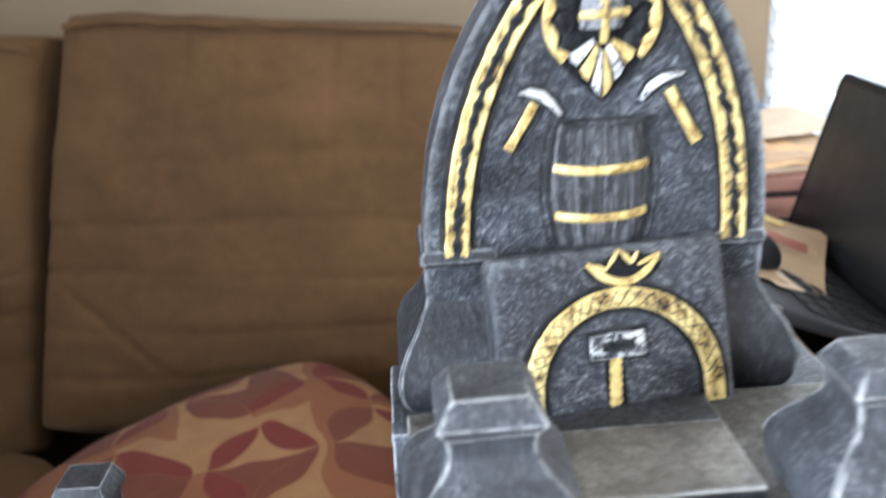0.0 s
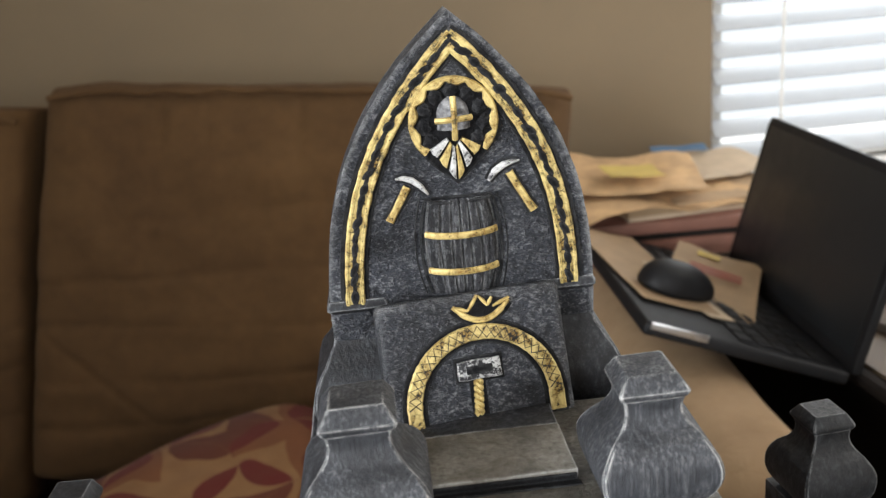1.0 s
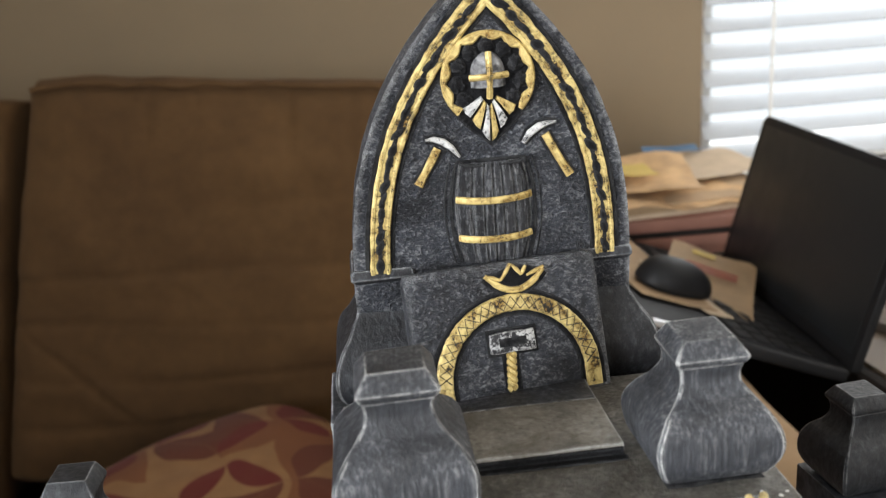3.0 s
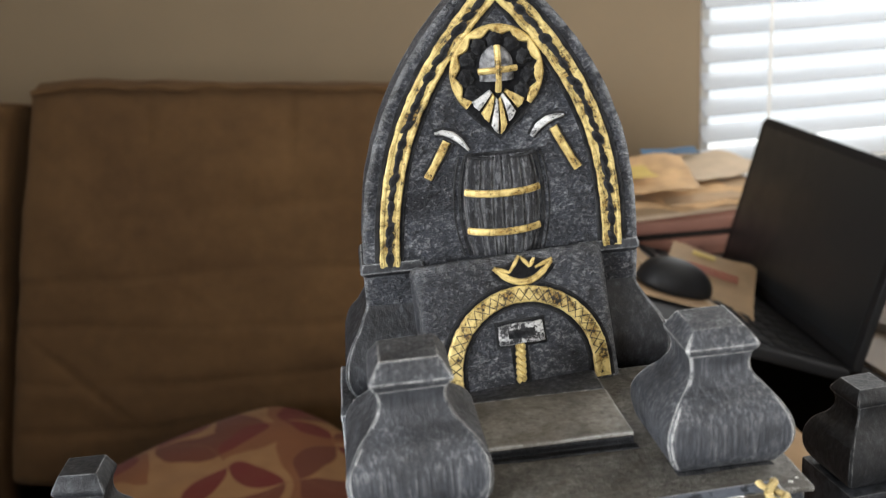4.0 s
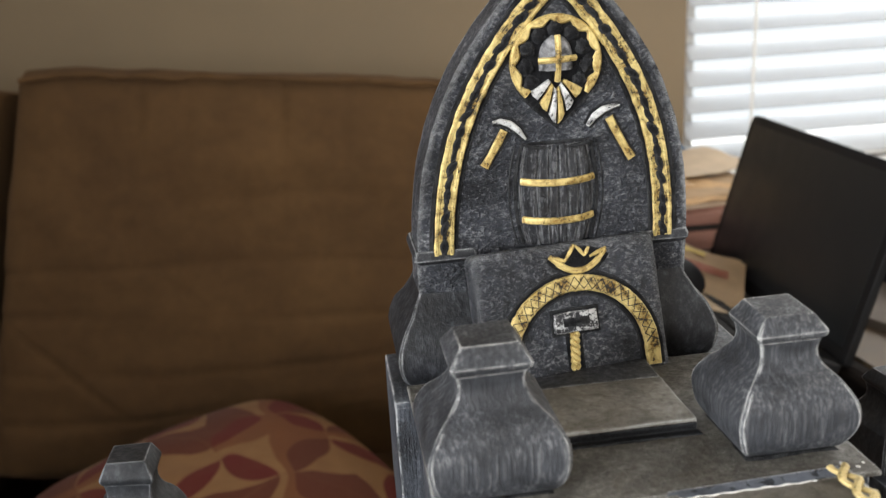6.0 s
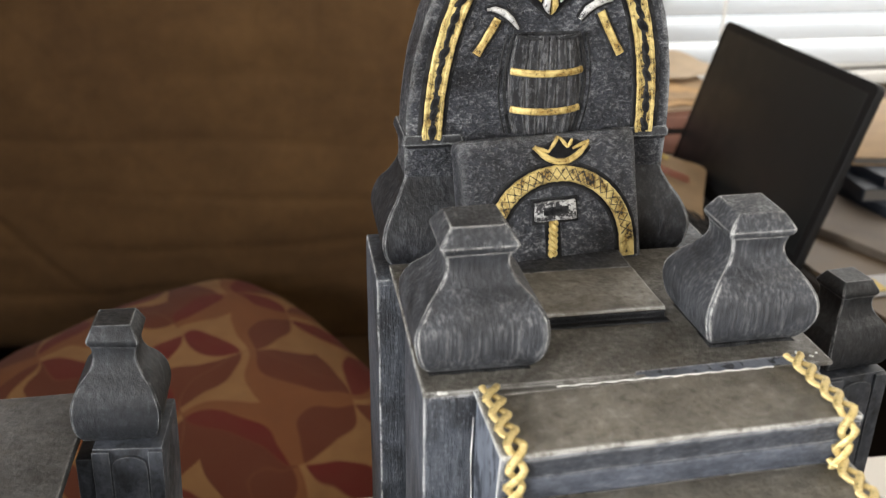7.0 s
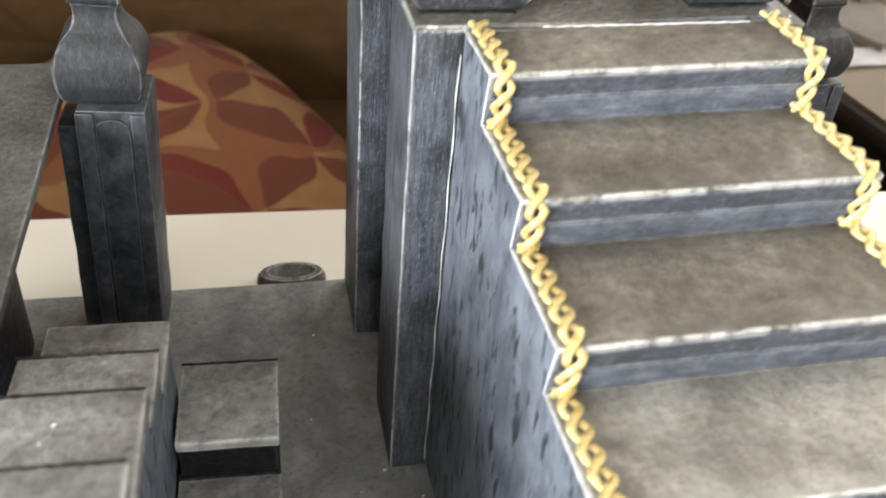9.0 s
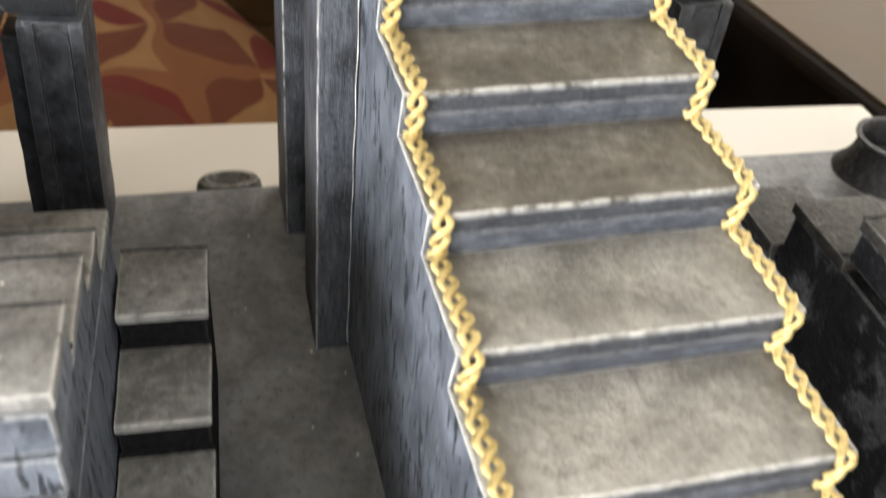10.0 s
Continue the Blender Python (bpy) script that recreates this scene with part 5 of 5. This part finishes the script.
def laptop():
    l = thing("laptop", "open black laptop with a dark screen, propped on the sofa arm", "laptop")
    l.matrix_world = LAP
    tilt = pose(0, 0, 0, 0, DECK_TILT, 0)
    deck = part("deck", turned(box(-0.212, 0.0, -0.160, 0.160, -0.014, 0.0, 0.004, 3), tilt), LAPTOP, l, "black keyboard deck")
    part("front_edge", turned(box(-0.2075, -0.150, -0.1628, -0.1603, -0.006, 0.0008, 0.0006), tilt), ALU, deck, "bright metal edge")
    for r in range(5):
        for c in range(13):
            x, y = -0.115 + r * 0.0195, -0.148 + c * 0.0228
            part("key", turned(box(x, x + 0.0165, y, y + 0.0200, 0.0003, 0.0022, 0.0008, 1), tilt), LAPTOP, deck)
    corner = [(sy * 0.152 + 0.008 * math.cos(a), (0.188 if up else 0.004) + (0.008 if up else 0.004) * math.sin(a))
              for sy, up, a0 in ((1, 0, -90), (1, 1, 0), (-1, 1, 90), (-1, 0, 180)) for a in (radians(a0 + 18 * q) for q in range(6))]
    lid = part("lid", prism(corner, -0.004, 0.004, 0.0015, 2, "x"), LAPTOP, l, "black lid leaning back")
    lid.matrix_basis = pose(0.003, 0, -0.004, 0, 16, 0)
    part("screen", box(-0.0049, -0.0041, -0.150, 0.150, 0.016, 0.186, 0.0002), SCREEN, lid, "dark switched-off screen")


laptop()
ON_DECK = LAP @ pose(0, 0, 0, 0, DECK_TILT, 0)


def mouse():
    bm = bmesh.new()
    bmesh.ops.create_uvsphere(bm, u_segments=32, v_segments=20, radius=1)
    for v in bm.verts:
        x, y, z = v.co
        v.co = (0.054 * math.copysign(abs(x) ** 0.85, x), 0.033 * math.copysign(abs(y) ** 0.85, y) * (1 - 0.1 * x), max(0.0, 0.034 * (0.35 * z + 0.65 * max(z, 0) * (1 - 0.25 * x)) + 0.008))
    m = thing("computer_mouse", "black computer mouse lying on the laptop", "mouse")
    m.matrix_world = ON_DECK @ pose(-0.148, -0.050, 0.0025, 0, 0, 12) @ Matrix.Scale(0.8, 4)
    body = part("shell", bm, LAPTOP, m)
    bm = tube([(0.030 + 0.004 * math.sin(a), 0, 0.026 + 0.006 * math.cos(a)) for a in (2 * math.pi * k / 16 for k in range(16))], 0.0028, 8, 1, (0, 1, 0), True)
    part("scroll_wheel", bm, STEEL, body, "grey scroll wheel")


mouse()


def sheet(name, label, cat, w, h, mat, m, thick=0.0010, bend=0.004, seed=0):
    """A sheet or thin card with a little curl and waviness."""
    bm = box(-w / 2, w / 2, -h / 2, h / 2, 0, thick, 0, 1, min(w, h) / 8)
    for v in bm.verts:
        q = Vector((v.co.x * 11 + seed, v.co.y * 11, seed))
        v.co.z += bend * (0.6 + noise.noise(q) + 0.4 * noise.noise(q * 3.1)) * (abs(v.co.x / w) + abs(v.co.y / h))
    o = part(name, bm, mat, None, label)
    tagged(o, "", cat)
    o.matrix_world = m
    return o


def envelope():
    e = sheet("kraft_envelope", "brown kraft envelope with a small orange label on the laptop", "envelope", 0.100, 0.185, KRAFT, ON_DECK @ pose(-0.080, 0.015, 0.006, 8, -2, -24), 0.0016, 0.006, 2)
    part("label", box(-0.025, 0.002, 0.062, 0.076, 0.0065, 0.0072), YELLOW, e, "orange-yellow label")
    for k in range(3):
        part("print_line", box(-0.030, 0.030, 0.028 - 0.009 * k, 0.032 - 0.009 * k, 0.0062, 0.0068), RED, e, "faded red print bar")


envelope()
sheet("paper_sheet", "tan kraft sheet under the mouse on the laptop", "paper", 0.085, 0.235, KRAFT, ON_DECK @ pose(-0.168, 0.02, 0.0020, 0, 0, 6), 0.0008, 0.002, 5)
sheet("paper_strip", "cream paper strip lying on the laptop", "paper", 0.030, 0.150, MANILA, ON_DECK @ pose(-0.128, -0.03, 0.0026, 0, 0, 10), 0.0008, 0.002, 6)


def slab_box(name, label, cat, x0, x1, y0, y1, z0, z1, mat, rz=0.0, band=None):
    b = thing(name, label, cat, ((x0 + x1) / 2, (y0 + y1) / 2, z0))
    b.rotation_euler = (0, 0, radians(rz))
    w, d, h = (x1 - x0) / 2, (y1 - y0) / 2, z1 - z0
    part("base_tray", box(-w + 0.002, w - 0.002, -d + 0.002, d - 0.002, 0, h * 0.8, 0.001), mat, b)
    part("lid", box(-w, w, -d, d, h * 0.35, h, 0.0015), band or mat, b)
    return b


# board-game boxes and papers on the sofa arm's end
slab_box("board_box", "flat reddish-brown cardboard box in a pile", "box", 0.235, 0.50, 0.905, 1.22, -0.052, -0.028, BOXW, 2, None)
slab_box("board_box", "flat tan cardboard box in a pile", "box", 0.225, 0.49, 0.915, 1.22, -0.028, -0.004, DARKWOOD, -3, BOXW)
slab_box("board_box", "flat pale cardboard box on top of a pile", "box", 0.30, 0.52, 0.93, 1.20, -0.004, 0.014, MANILA, 5, KRAFT)
sheet("crumpled_paper", "crumpled kraft wrapping paper on the boxes", "paper", 0.27, 0.24, CRUMPLE, pose(0.345, 1.02, 0.016, 4, 3, 14), 0.001, 0.020, 9)
sheet("printed_bag", "cream paper bag with yellow print on the boxes", "paper bag", 0.17, 0.15, CRUMPLE, pose(0.345, 1.00, 0.034, 5, 4, -8), 0.001, 0.016, 4)
sheet("yellow_flyer", "yellow printed flyer on the crumpled paper", "paper", 0.075, 0.05, YELLOW, pose(0.335, 0.985, 0.045, 5, 4, 6), 0.001, 0.006, 7)
sheet("blue_wrapper", "blue printed wrapper on the crumpled paper", "paper", 0.085, 0.022, BLUE, pose(0.445, 1.12, 0.034, 8, 0, 3), 0.001, 0.012, 8)
sheet("tan_sheet", "tan wrapping sheet under the window", "paper", 0.16, 0.12, MANILA, pose(0.47, 1.06, 0.022, 3, 0, 20), 0.001, 0.01, 3)


# magazines, books and papers on the desk
def book(x, y, z, w, d, h, rz, cover, lab, pages=PAPER):
    b = thing("book", lab, "book", (x, y, z), "books and magazines on the desk")
    b.rotation_euler = (0, 0, radians(rz))
    part("page_block", box(-w / 2 + 0.002, w / 2 - 0.003, -d / 2 + 0.002, d / 2 - 0.002, 0.0012, h - 0.0012), pages, b, "off-white page block")
    part("cover", box(-w / 2, w / 2, -d / 2, d / 2, h - 0.0014, h, 0.0004), cover, b, "printed front cover")
    part("cover", box(-w / 2, w / 2, -d / 2, d / 2, 0, 0.0014, 0.0004), cover, b)
    part("spine", box(-w / 2 - 0.0012, -w / 2, -d / 2, d / 2, 0.0002, h - 0.0002, 0.0004), cover, b)
    return b


book(0.70, 0.83, DESK, 0.24, 0.30, 0.022, 8, NAVY, "thick dark book at the bottom of a pile")
book(0.705, 0.83, DESK + 0.022, 0.22, 0.28, 0.016, -6, NAVY, "dark navy book in a pile")
book(0.70, 0.85, DESK + 0.038, 0.21, 0.28, 0.012, 4, NAVY, "dark covered book in a pile")
book(0.71, 0.86, DESK + 0.050, 0.20, 0.26, 0.010, -9, KRAFT, "orange-brown book on top of a pile")
book(0.595, 0.69, DESK, 0.17, 0.22, 0.010, 24, GREYCARD, "grey-brown magazine lying on the desk")
book(0.665, 0.650, DESK, 0.14, 0.10, 0.006, -14, PINK, "pink and grey magazine lying on the desk")
book(0.700, 0.640, DESK + 0.006, 0.13, 0.09, 0.005, 12, GREYCARD, "grey magazine lying on the desk")
book(0.585, 0.652, DESK, 0.060, 0.022, 0.004, -12, RED, "small dark red booklet lying on the desk")
sheet("leaflet", "bright blue leaflet lying flat on the desk", "leaflet", 0.085, 0.026, STRIPBLUE, pose(0.640, 0.588, DESK + 0.0005, 0, 0, 3), 0.0008, 0.002, 13)
sheet("leaflet", "pale pink leaflet among papers on the desk", "leaflet", 0.090, 0.024, PINK, pose(0.600, 0.622, DESK + 0.0005, 0, 0, -8), 0.0008, 0.002, 14)
sheet("leaflet", "small orange leaflet among papers on the desk", "leaflet", 0.040, 0.016, KRAFT, pose(0.660, 0.612, DESK + 0.0005, 0, 0, 12), 0.0008, 0.002, 15)
s1 = sheet("print_sheet", "white sheet with orange and yellow print on the desk", "paper", 0.115, 0.040, PALEPAPER, pose(0.538, 0.545, DESK + 0.0005, 0, 0, 3), 0.0008, 0.003, 11)
part("print_patch", box(-0.054, -0.034, -0.014, 0.010, 0.0030, 0.0036), YELLOW, s1, "orange-yellow print patch")
sheet("print_sheet", "white printed sheet lying on the desk", "paper", 0.08, 0.035, PALEPAPER, pose(0.688, 0.555, DESK + 0.0005, 0, 0, 6), 0.0008, 0.003, 12)
